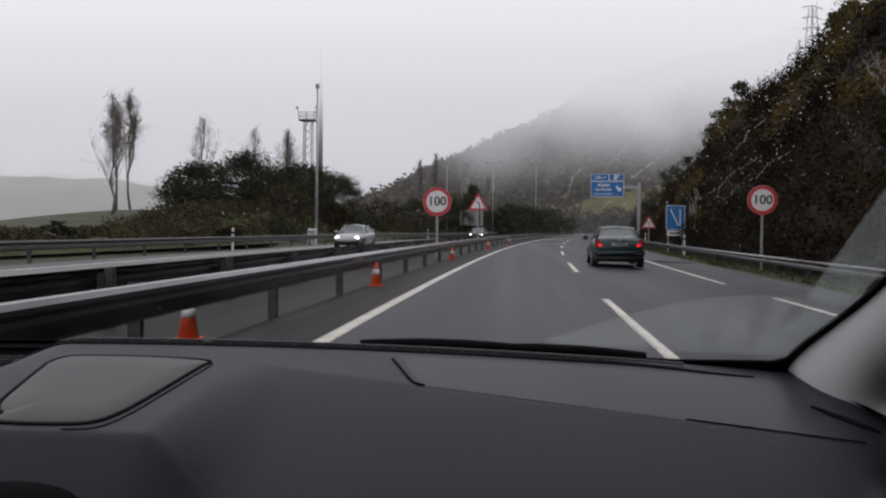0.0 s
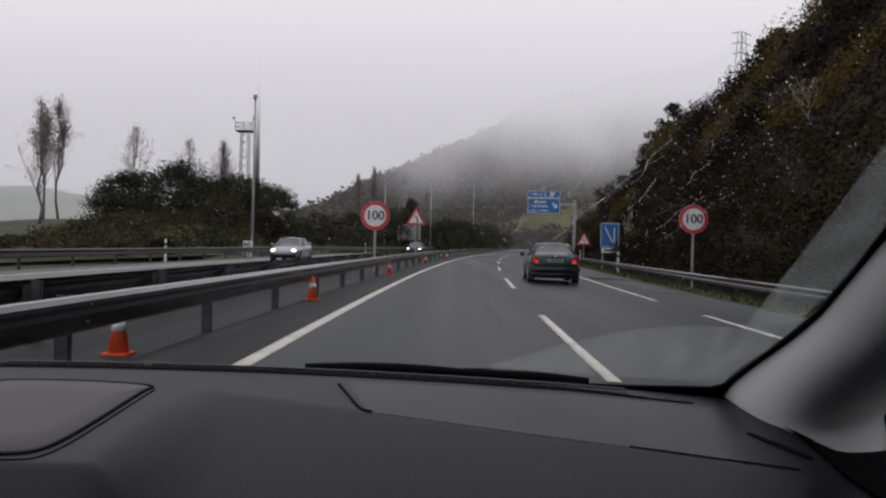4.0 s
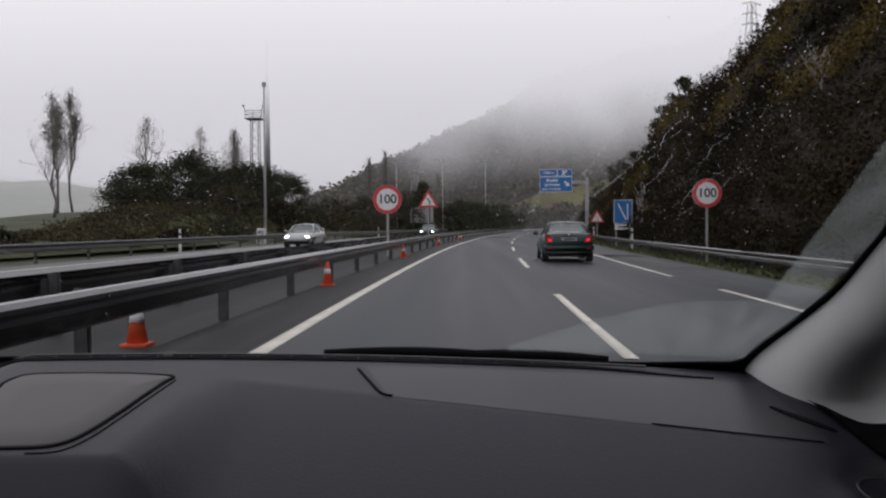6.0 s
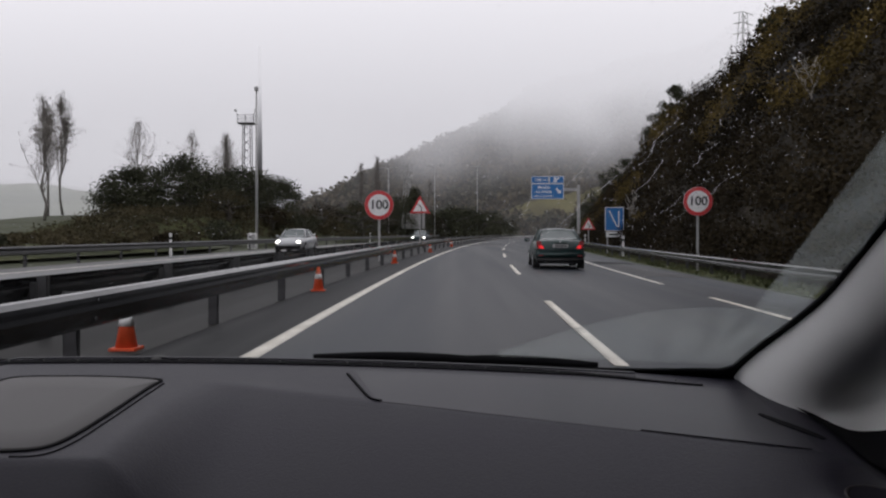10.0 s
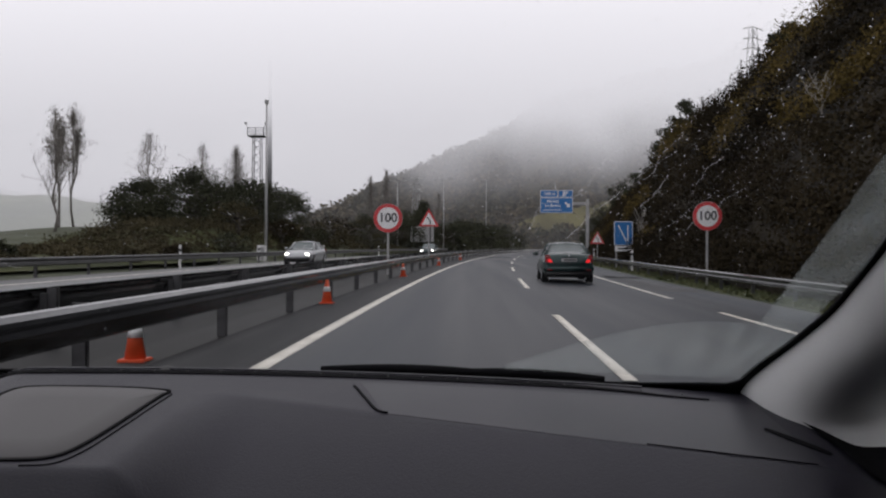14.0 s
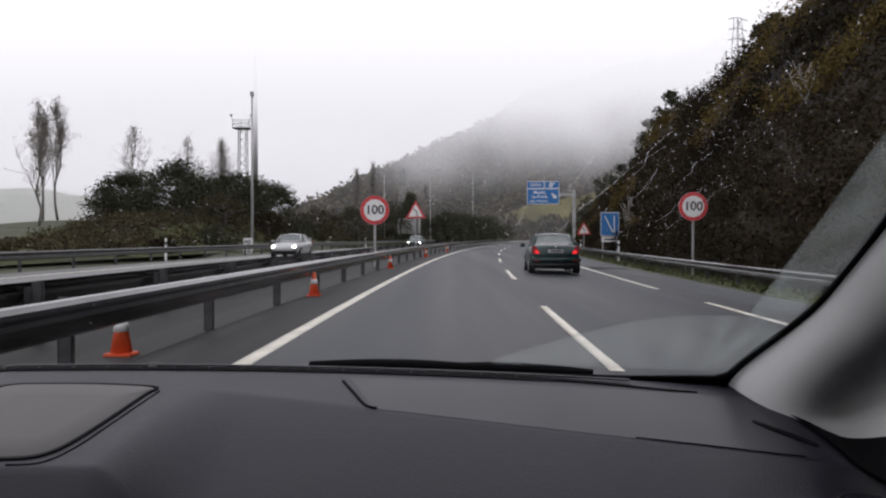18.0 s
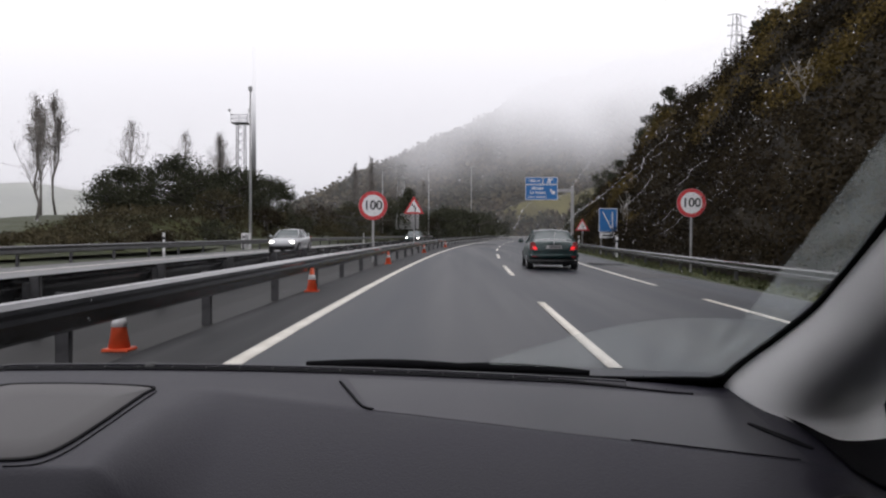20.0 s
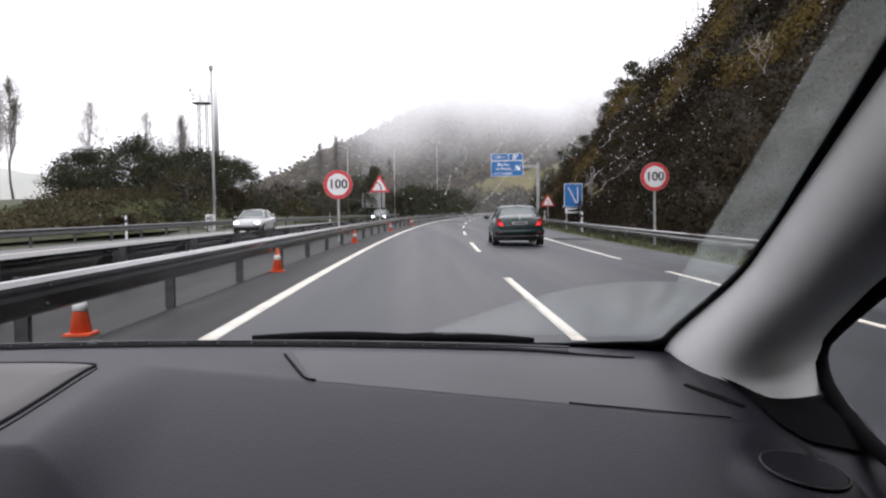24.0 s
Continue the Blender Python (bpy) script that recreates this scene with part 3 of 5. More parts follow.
def pane(x0, s, lift=0.0):
    """A place on the windscreen: x0 across its foot, s up its slope; lift: towards the cabin."""
    return Vector((CAR_X + (x0 - CAR_X) * (1 - 0.1 * s), base_y(x0) - 0.514 * s - lift * 0.44, 1.036 + 0.249 * s - lift * 0.9))


def dash_point(x, y, up=0.0):
    return Vector((x, y, dash_z(x, y) + up))


def dash_sheet(u, v):
    x = -1.08 + 1.53 * u
    y0, y1 = 0.36, base_y(x) - 0.022
    return dash_point(x, y0 + (y1 - y0) * v)


sheet("dashboard_top", dash_sheet, 240, 120, M_DASH, own, "dark grey grained plastic dashboard top")
sheet("dashboard_face", lambda u, v: (-1.08 + 1.53 * u, 0.36 + 0.06 * v, dash_z(-1.08 + 1.53 * u, 0.36) - 0.45 * v), 40, 8, M_CABIN, own)
# raised airbag panel on the passenger side, its lower edge along the crease


def panel_sheet(u, v):
    x = -0.088 + 0.398 * u
    lo, hi = crease(x) + 0.001, base_y(x) - 0.066
    y = lo + (hi - lo) * v
    x += -0.040 * v * (1 - u)
    return dash_point(x, y, 0.0002 + 0.0006 * math.sin(math.pi * u) * math.sin(math.pi * v))


sheet("airbag_panel", panel_sheet, 60, 30, M_DASHTOP, own, "smooth dark airbag panel", True, 0.0)


def ribbon(name, pts, w, material, up=0.0015, label="", thick=0.002, taper=None):
    """A flat band on the dashboard along plan points."""
    vs, fs = [], []
    n = len(pts)
    for i, (x, y) in enumerate(pts):
        a, b = Vector(pts[max(0, i - 1)]), Vector(pts[min(n - 1, i + 1)])
        t = (b - a).normalized()
        nx, ny = -t.y, t.x
        if taper:
            nx, ny = nx * taper(i / (n - 1)), ny * taper(i / (n - 1))
        for s, z in ((-0.5, -thick), (-0.5, 0), (0.5, 0), (0.5, -thick)):
            vs.append(dash_point(x + nx * w * s, y + ny * w * s, up + z))
    for i in range(n - 1):
        for k in range(3):
            fs.append((4 * i + k, 4 * i + k + 1, 4 * i + k + 5, 4 * i + k + 4))
    return link_mesh(name, vs, fs, material, own, label)


def spline(pts, n=12):
    """Points on a smooth curve through a few plan points."""
    out = []
    P = [Vector(p) for p in pts]
    for i in range(len(P) - 1):
        p0, p1, p2, p3 = P[max(0, i - 1)], P[i], P[i + 1], P[min(len(P) - 1, i + 2)]
        for k in range(n):
            t = k / n
            q = 0.5 * ((2 * p1) + (p2 - p0) * t + (2 * p0 - 5 * p1 + 4 * p2 - p3) * t * t + (3 * p1 - p0 - 3 * p2 + p3) * t ** 3)
            out.append(tuple(q))
    out.append(tuple(P[-1]))
    return out


ribbon("panel_seam", spline([(-0.134, 0.995), (-0.116, 0.945), (-0.098, 0.897), (-0.085, 0.886)]), 0.0026, M_GAP, 0.0016, "black panel seam")
ribbon("panel_seam", [(x, crease(x) + 0.003) for x in np.linspace(0.165, 0.302, 14)], 0.0008, M_GAP, 0.0012, "fine panel seam")

# lidded tray in the middle of the dashboard
lid_plan = spline([(-0.525, 0.94), (-0.515, 0.972), (-0.46, 0.978), (-0.40, 0.976), (-0.352, 0.968), (-0.340, 0.958), (-0.344, 0.935), (-0.349, 0.83), (-0.355, 0.765), (-0.367, 0.736), (-0.395, 0.728), (-0.44, 0.727), (-0.458, 0.733), (-0.463, 0.752), (-0.475, 0.766), (-0.49, 0.80), (-0.525, 0.94)], 6)
ribbon("lid_gap", lid_plan, 0.0036, M_GAP, 0.0016, "black gap round the lid")
cx, cy = -0.42, 0.86
lid_vs = [dash_point(cx, cy, 0.0018)]
for k, sc in enumerate((0.55, 0.955, 0.968, 0.974)):
    lid_vs += [dash_point(cx + (x - cx) * sc, cy + (y - cy) * sc, (0.0018, 0.0018, 0.0012, -0.001)[k]) for x, y in lid_plan[:-1]]
nl = len(lid_plan) - 1
lid_fs = [(0, 1 + k, 1 + (k + 1) % nl) for k in range(nl)] + [(1 + r * nl + k, 1 + (r + 1) * nl + k, 1 + (r + 1) * nl + (k + 1) % nl, 1 + r * nl + (k + 1) % nl) for r in range(3) for k in range(nl)]
link_mesh("tray_lid", lid_vs, lid_fs, M_LID, own, "warm grey plastic tray lid", True)
ribbon("lid_recess", spline([(-0.334, 0.950), (-0.337, 0.90), (-0.341, 0.82), (-0.346, 0.755), (-0.358, 0.722), (-0.385, 0.716)], 8), 0.0010, M_GAP, 0.0010)

# defroster vent along the foot of the glass
ribbon("defroster_vent", [(x, base_y(x) - 0.043 - 0.018 * smooth01(0.12, 0.26, x)) for x in np.linspace(-1.0, 0.266, 90)], 0.015, M_GAP, 0.0016, "black defroster slot", taper=lambda t: 1 - 0.9 * smooth01(0.84, 1.0, t))
for k in range(30):
    x = -0.98 + 0.042 * k
    part("vent_slat", bm_box(0.0015, 0.003, 0.0016, x, base_y(x) - 0.043 - 0.018 * smooth01(0.12, 0.26, x), dash_z(x, base_y(x) - 0.043) + 0.0026), M_LINER, own)
ribbon("vent_lip", [(x, base_y(x) - 0.034) for x in np.linspace(-1.0, 0.20, 60)], 0.004, M_DASHTOP, 0.004, "pale vent lip")
sheet("cowl_strip", lambda u, v: (pane(-1.06 + 1.40 * u, 0.0) + Vector((0, -0.026 + 0.05 * v, -0.006 + 0.004 * math.sin(v * 3)))), 60, 4, M_GAP, own, "black strip at the foot of the windscreen", True, 0.01)
# light sensor dome
dome = bmesh.new()
bmesh.ops.create_uvsphere(dome, u_segments=20, v_segments=10, radius=1, matrix=Matrix.LocRotScale((-0.381, 1.066, 1.040), None, (0.0115, 0.011, 0.0068)))
part("light_sensor", dome, M_LINER, own, "small grey light sensor dome", True)
# demister slot by the pillar
ribbon("demister_slot", spline([(0.291, 0.845), (0.303, 0.818), (0.316, 0.792), (0.326, 0.774)], 8), 0.0085, M_GAP, 0.0016, "black side demister slot", taper=lambda t: 0.25 + 0.75 * math.sin(math.pi * t) ** 0.7)
# round loudspeaker
SPX, SPY = 0.334, 0.668
SP = Matrix.Translation(dash_point(SPX, SPY, 0.0015)) @ Vector((dash_z(SPX - 0.03, SPY) - dash_z(SPX + 0.03, SPY), dash_z(SPX, SPY - 0.03) - dash_z(SPX, SPY + 0.03), 0.06)).to_track_quat("Z", "Y").to_matrix().to_4x4()
sp = part("loudspeaker", cyl(bmesh.new(), 0.0345, 0.0345, 0.004, SP @ Matrix.Translation((0, 0, -0.001)), 40), M_GAP, own, "round black loudspeaker grille")
part("speaker_ring", tube(bmesh.new(), [SP @ Vector((0.0345 * math.cos(a), 0.0345 * math.sin(a), 0.0008)) for a in np.linspace(0, 2 * math.pi, 41)], 0.0013, 6, False), M_LID, sp, "thin grey rim", True)
for k in range(13):
    x = -0.030 + 0.005 * k
    bar = part("grille_bar", bm_box(0.0026, 2 * math.sqrt(0.0325 ** 2 - x * x), 0.001, x, 0, 0.0012), M_DASH, sp)
    bar.matrix_basis = SP
# round air vent low in the middle
vent = bmesh.new()
bmesh.ops.create_uvsphere(vent, u_segments=24, v_segments=12, radius=1, matrix=Matrix.LocRotScale((-0.393, 0.655, 0.964), None, (0.056, 0.030, 0.016)))
part("centre_vent", vent, M_GAP, own, "black rounded centre vent", True)
part("vent_ring", tube(bmesh.new(), [(-0.391 + 0.022 * math.cos(a), 0.640 + 0.012 * math.sin(a), 0.972 + 0.006 * math.sin(a)) for a in np.linspace(0, 6.283, 20)], 0.0015, 6, False), M_RIM, own, "thin chrome ring")

# windscreen, its black border and the water that the wipers leave
glass = sheet("windscreen", lambda u, v: pane(-1.12 + 1.475 * u, 1.5 * v), 24, 24, M_GLASS, own, "rain-spotted windscreen glass")
glass.visible_shadow = False


def band(name, f, n, material, label=""):
    """A band on the glass between two edges f(u) -> ((x0, s), (x0, s))."""
    vs, fs = [], []
    for i in range(n + 1):
        (a, b), (c, d) = f(i / n)
        for x0, s, lf in ((a, b, 0.003), (c, d, 0.003), (c, d, 0.0), (a, b, 0.0)):
            vs.append(pane(x0, s, lf + 0.002))
    for i in range(n):
        for k in range(4):
            fs.append((4 * i + k, 4 * i + (k + 1) % 4, 4 * i + 4 + (k + 1) % 4, 4 * i + 4 + k))
    return link_mesh(name, vs, fs, material, own, label, True)


band("glass_border", lambda u: ((0.304 + 0.008 * smooth01(0.1, 0.4, u) + 0.034 * smooth01(0, 0.5, 1.5 * u) + 0.012 * u - 0.035 * (1 - smooth01(0, 0.05, u)), 1.5 * u), (0.345 + 0.03 * u, 1.5 * u)), 60, M_GAP, "black border of the glass")
band("glass_border", lambda u: ((-1.12 + 1.44 * u, 0.0), (-1.12 + 1.44 * u, 0.022 + 0.03 * smooth01(0.9, 1.0, u))), 60, M_GAP, "black border of the glass")


def film_edge(x):
    """Upper edge of the unwiped patch."""
    return 0.05 + 0.335 * smooth01(0.01, 0.26, x) ** 0.62


film = band("water_film", lambda u: ((0.045 + 0.287 * u, 0.09), (0.045 + 0.287 * u, max(0.092, min(film_edge(0.045 + 0.287 * u), 0.388)))), 60, M_FILM, "hazy unwiped water film")
film2 = band("water_film", lambda u: ((0.297 + 0.030 * u + 0.008 * math.sin(2 * u), 0.386 + 1.05 * u), (0.336 + 0.03 * u + 0.008 * smooth01(0, 0.3, u), 0.36 + 1.05 * u)), 40, M_FILM, "hazy unwiped water film")
film.visible_shadow = film2.visible_shadow = False

rng = np.random.default_rng(9)
dv, df = [], []


def bead(x0, s, r, ry=1.0):
    """A flattened bead of water on the outer face."""
    c = pane(x0, s, -0.001)
    n0 = len(dv)
    nrm = Vector((0, 0.436, 0.9))
    up = Vector((0, -0.9, 0.436))
    for ring, (rr, hh) in enumerate(((1.0, 0.0), (0.7, 0.35))):
        for k in range(6):
            a = 2 * math.pi * k / 6
            dv.append(c + Vector((1, 0, 0)) * (math.cos(a) * r * rr) + up * (math.sin(a) * r * ry * rr) + nrm * (hh * r))
    dv.append(c + nrm * (0.5 * r))
    for k in range(6):
        df.append((n0 + k, n0 + (k + 1) % 6, n0 + 6 + (k + 1) % 6, n0 + 6 + k))
        df.append((n0 + 6 + k, n0 + 6 + (k + 1) % 6, n0 + 12))


for k in range(2500):
    if k < 1400:
        x0, s = float(rng.normal(0.19, 0.075)), float(rng.normal(0.88, 0.18))
    elif k < 2200:
        x0, s = float(rng.uniform(-0.75, 0.10)), float(rng.normal(0.72, 0.13))
    else:
        x0, s = float(rng.uniform(0.312, 0.343)), float(rng.uniform(0.5, 1.3))
    if x0 < 0.35:
        bead(x0, min(1.4, max(0.45, s)), 0.00014 + 0.00034 * float(rng.random()) ** 3, float(rng.uniform(1, 2.0)))
for k in range(15):
    if k < 9:
        x0, s, f = float(rng.uniform(0.06, 0.22)), float(rng.uniform(0.6, 0.9)), float(rng.uniform(0.0006, 0.0014))
    else:
        x0, s, f = float(rng.uniform(-0.55, -0.25)), float(rng.uniform(0.5, 0.75)), float(rng.uniform(-0.0022, -0.0010))
    g = float(rng.uniform(0.15, 0.5))
    for j in range(int(rng.uniform(14, 46))):
        bead(x0 + f * j + 0.002 * math.sin(j * g) + float(rng.normal()) * 0.0003, s + 0.0036 * j, float(rng.uniform(0.00014, 0.00030)), 3.0)
tagged(link_mesh("rain_drops", dv, df, M_DROP, own, "small clear rain drops on the glass", True), kind="stuff")


def wiper(x0, x1, s0, s1, name):
    w = part(name, tube(bmesh.new(), [pane(x0 + (x1 - x0) * t, s0 + (s1 - s0) * t, -0.006 - 0.002 * math.sin(3.1 * t)) for t in np.linspace(0, 1, 14)], [0.0035 + 0.0035 * math.sin(3.0 * t + 0.1) for t in np.linspace(0, 1, 14)], 8), M_GAP, own, "black wiper arm at rest", True)
    part("wiper_blade", tube(bmesh.new(), [pane(x0 + (x1 - x0) * (0.25 + 0.75 * t), s0 + (s1 - s0) * (0.25 + 0.75 * t) - 0.008, -0.004) for t in np.linspace(0, 1, 10)], 0.0035, 6), M_GAP, w, "black rubber blade")


wiper(-0.19, 0.045, -0.002, -0.004, "wiper_arm")
wiper(-0.03, 0.165, -0.004, -0.010, "wiper_arm")


# right pillar trim, a rounded section swept along the glass edge
def pillar(u, v):
    s = 1.45 * v
    a = pane(0.343 + 0.03 * v - 0.030 * (1 - smooth01(0.03, 0.5, s)), s, 0.004)
    k = ((0.0, 0.08, 0.16, 0.24, 0.45, 1.45), (0.832, 0.846, 0.829, 0.8054, 0.74, 0.226), (1.014, 1.046, 1.0708, 1.0869, 1.127, 1.387))
    c = Vector((0.432 - 0.02 * v, float(np.interp(s, k[0], k[1])), float(np.interp(s, k[0], k[2]))))
    b = a + Vector((-0.008, -0.115, -0.03)) + (c - a) * 0.12
    b = b.lerp(Vector((0.3165, 0.802, 0.998)), 1 - smooth01(0, 0.34, s))
    return a * (1 - u) ** 2 + b * 2 * u * (1 - u) + c * u * u


sheet("pillar_trim", pillar, 24, 60, M_PILLAR, own, "light grey plastic windscreen pillar trim")
part("door_seal", tube(bmesh.new(), [(0.425, 0.60, 1.19), (0.43, 0.74, 1.122), (0.43, 0.806, 1.085), (0.43, 0.836, 1.066), (0.43, 0.8453, 1.0462), (0.43, 0.8301, 1.0208), (0.43, 0.7854, 0.9961), (0.43, 0.7335, 0.9834), (0.43, 0.55, 0.955), (0.43, 0.2, 0.945)], 0.0075, 10), M_GAP, own, "black rubber door seal", True)
# Black sheet laid on the dashboard as the shade under the pillar foot.
sheet("dash_end_shade", lambda u, v: dash_point(0.346 + 0.099 * u - 0.020 * v, 0.745 + 0.19 * v, 0.003 + 0.004 * u), 8, 8, M_GAP, own, "black sheet standing for the shade on the dashboard end by the door")
# cabin shell
part("headliner", bm_box(1.56, 2.2, 0.03, CAR_X, -0.78, 1.46, 0.01), M_LINER, own, "grey headliner")
part("cabin_floor", bm_box(1.6, 3.0, 0.04, CAR_X, -0.4, 0.32), M_CABIN, own)
# Unseen panels over the side windows, added to keep light off the pillar.
part("side_light_block", bm_box(0.05, 2.10, 0.44, CAR_X - 0.80, -0.80, 1.18, 0.01), M_CABIN, own)
part("side_light_block", bm_box(0.05, 2.48, 0.44, CAR_X + 0.80, -0.61, 1.18, 0.01), M_CABIN, own)
# Unseen wall carried up to the roof to shut out light from behind.
part("rear_light_block", bm_box(1.56, 0.05, 1.12, CAR_X, -1.85, 0.90), M_CABIN, own)
for sgn in (-1, 1):
    x = CAR_X + sgn * 0.84
    part("door", bm_box(0.07, 2.75, 0.64, x, -0.5, 0.65, 0.02), M_CABIN, own, "dark door trim")
    part("roof_rail", bm_box(0.06, 2.3, 0.05, CAR_X + sgn * 0.76, -0.72, 1.42, 0.01), M_LINER, own)
    part("centre_pillar", bm_box(0.07, 0.12, 0.5, CAR_X + sgn * 0.80, -0.35, 1.2, 0.02), M_CABIN, own)
sheet("pillar_left", lambda u, v: (pane(-1.10 - 0.03 * v, 1.45 * v) + Vector((-0.07 * u, -0.06 * u, 0))), 6, 20, M_LINER, own, "light grey pillar trim")
sheet("bonnet", lambda u, v: (CAR_X + (u * 2 - 1) * 0.76, 1.14 + 0.85 * v - 0.1 * (2 * u - 1) ** 2, 0.99 - 0.05 * v - 0.20 * v ** 3 - 0.04 * (2 * u - 1) ** 4), 16, 16, M_OWNPAINT, own, "grey bonnet", True, 0.02)
part("front_wing", bm_box(1.66, 0.95, 0.44, CAR_X, 1.60, 0.54, 0.12), M_OWNPAINT, own, "", True)
sheet("roof_panel", lambda u, v: (CAR_X + (2 * u - 1) * 0.80, -1.95 + 2.32 * v, 1.475 + 0.07 * math.sin(math.pi * (0.12 + 0.80 * v)) - 0.06 * (2 * u - 1) ** 4 - 0.10 * (1 - v) ** 6), 16, 20, M_OWNPAINT, own, "grey roof panel", True, 0.02)
sheet("rear_hatch", lambda u, v: (CAR_X + (2 * u - 1) * (0.80 - 0.06 * v), -2.02 - 0.12 * math.sin(math.pi * min(1, v * 1.1)) - 0.05 * (1 - (2 * u - 1) ** 2) + 0.12 * v * v, 0.34 + 1.10 * v), 14, 14, M_OWNPAINT, own, "grey rear hatch", True)
part("front_bumper", bm_box(1.60, 0.20, 0.30, CAR_X, 2.06, 0.42, 0.08), M_BUMPER, own, "", True)
part("grille", bm_box(0.70, 0.04, 0.12, CAR_X, 2.10, 0.66, 0.02), M_GAP, own)
for sgn in (-1, 1):
    sheet("side_skin", lambda u, v: (CAR_X + sgn * (0.872 + 0.028 * math.sin(math.pi * v) - 0.05 * smooth01(1.3, 2.0, -2.0 + 4.0 * u)), -2.0 + 4.0 * u, 0.28 + 0.70 * v - 0.10 * smooth01(0.5, 1.0, u) * v), 24, 10, M_OWNPAINT, own, "grey painted side", True)
    hl = bmesh.new()
    bmesh.ops.create_uvsphere(hl, u_segments=16, v_segments=8, radius=1, matrix=Matrix.LocRotScale((CAR_X + sgn * 0.62, 2.04, 0.68), None, (0.17, 0.10, 0.09)))
    part("headlight", hl, M_CARGLASS, own, "", True)
    sg = sheet("side_window", lambda u, v: (CAR_X + sgn * (0.855 - 0.075 * v), -0.30 + (1.20 - 0.62 * v) * u, 0.98 + 0.44 * v), 6, 6, M_GLASS, own, "side window glass")
    sg.visible_shadow = False
for sx in (-0.72, 0.72):
    for y in (1.45, -1.25):
        w = bmesh.new()
        cyl(w, 0.31, 0.31, 0.19, pose(CAR_X + sx, y, 0.31, 0, 90, 0), 28)
        part("wheel", w, M_TYRE, own)

# ---- guard rails ----
def w_beam(bm, length, face):
    """A corrugated steel beam along y, seen face towards +x * face."""
    prof = [(0.0, 0.155), (0.040, 0.147), (0.08, 0.110), (0.08, 0.075), (0.036, 0.03), (0.036, -0.01), (0.046, -0.045), (0.056, -0.124), (0.028, -0.150), (0.0, -0.155)]
    rows = []
    for y in (0.0, length):
        rows.append([bm.verts.new((face * x, y, z)) for x, z in prof] + [bm.verts.new((face * (x - 0.006), y, z)) for x, z in prof[::-1]])
    n = len(rows[0])
    for k in range(n):
        bm.faces.new((rows[0][k], rows[0][(k + 1) % n], rows[1][(k + 1) % n], rows[1][k]))
    bm.faces.new(rows[0][::-1])
    bm.faces.new(rows[1])
    bmesh.ops.recalc_face_normals(bm, faces=bm.faces)
    return bm


def guard_rail(d, y0, n, face, label, foot, top=0.75, gap=4.0, steel=None):
    rail = thing("guard_rail", label, "guard rail", "guard rails along the motorway")
    beam = post = block = None
    for k in range(n):
        y = y0 + gap * k
        a, b = on_road(y, d), on_road(y + gap, d)
        ang = -math.degrees(math.atan2(b.x - a.x, b.y - a.y))
        ln = (b - a).length
        m = pose(a.x, a.y, a.z + top - 0.155, 0, 0, ang)
        if beam is None:
            beam = part("beam", w_beam(bmesh.new(), ln + 0.12, face), steel or M_STEEL, rail)
            beam.matrix_basis = m
            pb = bmesh.new()
            box(pb, 0.12, 0.008, top + 0.1 - foot, 0, 0, (top + foot - 0.1) / 2 - 0.0)
            box(pb, 0.008, 0.06, top + 0.1 - foot, -0.056, 0.026, (top + foot - 0.1) / 2)
            box(pb, 0.008, 0.06, top + 0.1 - foot, 0.056, 0.026, (top + foot - 0.1) / 2)
            post = part("post", pb, M_POST, rail)
            post.matrix_basis = pose(a.x - face * 0.11, a.y, a.z, 0, 0, ang)
            block = part("spacer", bm_box(0.07, 0.12, 0.18, face * -0.03, 0, top - 0.155, 0.008), M_POST, rail)
            block.matrix_basis = pose(a.x, a.y, a.z, 0, 0, ang)
        else:
            again(beam, rail, m)
            again(post, rail, pose(a.x - face * 0.11, a.y, a.z, 0, 0, ang))
            again(block, rail, pose(a.x, a.y, a.z, 0, 0, ang))
    return rail


near_rail = guard_rail(-3.14, -9.0, 48, 1, "wet galvanised steel guard rail beside the fast lane", 0.0, 0.71)
guard_rail(-4.85, -10.5, 48, -1, "wet galvanised steel guard rail of the oncoming carriageway", 0.0, 0.70)
guard_rail(-15.9, -14.0, 44, 1, "dull old steel guard rail beyond the oncoming carriageway", -0.1, steel=M_STEEL_OLD)
guard_rail(9.0, -7.0, 46, -1, "galvanised steel guard rail at the foot of the slope", -0.1)


# bolt heads on the nearest stretch of the rail
bolt = None
for k in range(26):
    y = -9.0 + 4.0 * k
    for dy, dz in ((0.0, -0.155), (0.12, -0.08), (0.12, -0.23)):
        a = on_road(y + dy, -3.14)
        m = pose(a.x + (0.030 if dy == 0 else 0.058 if dz < -0.2 else 0.083), a.y, a.z + 0.71 + dz, 0, 90, 0)
        if bolt is None:
            bolt = part("bolt", cyl(bmesh.new(), 0.018, 0.014, 0.012, Matrix(), 8), M_STEEL, near_rail)
            bolt.matrix_basis = m
        else:
            again(bolt, near_rail, m)


# ---- cars ----
def slab(outline, y, depth):
    """A plate with the given x, z outline, facing -y, its edges bevelled."""
    bm = bmesh.new()
    f = [bm.verts.new((x, y - depth / 2, z)) for x, z in outline]
    b = [bm.verts.new((x * 1.02, y + depth / 2, z)) for x, z in outline]
    n = len(f)
    bm.faces.new(f)
    bm.faces.new(b[::-1])
    for k in range(n):
        bm.faces.new((f[k], b[k], b[(k + 1) % n], f[(k + 1) % n]))
    bmesh.ops.recalc_face_normals(bm, faces=bm.faces)
    bmesh.ops.bevel(bm, geom=list(bm.edges), offset=min(0.012, depth * 0.3), segments=2, affect="EDGES")
    return bm


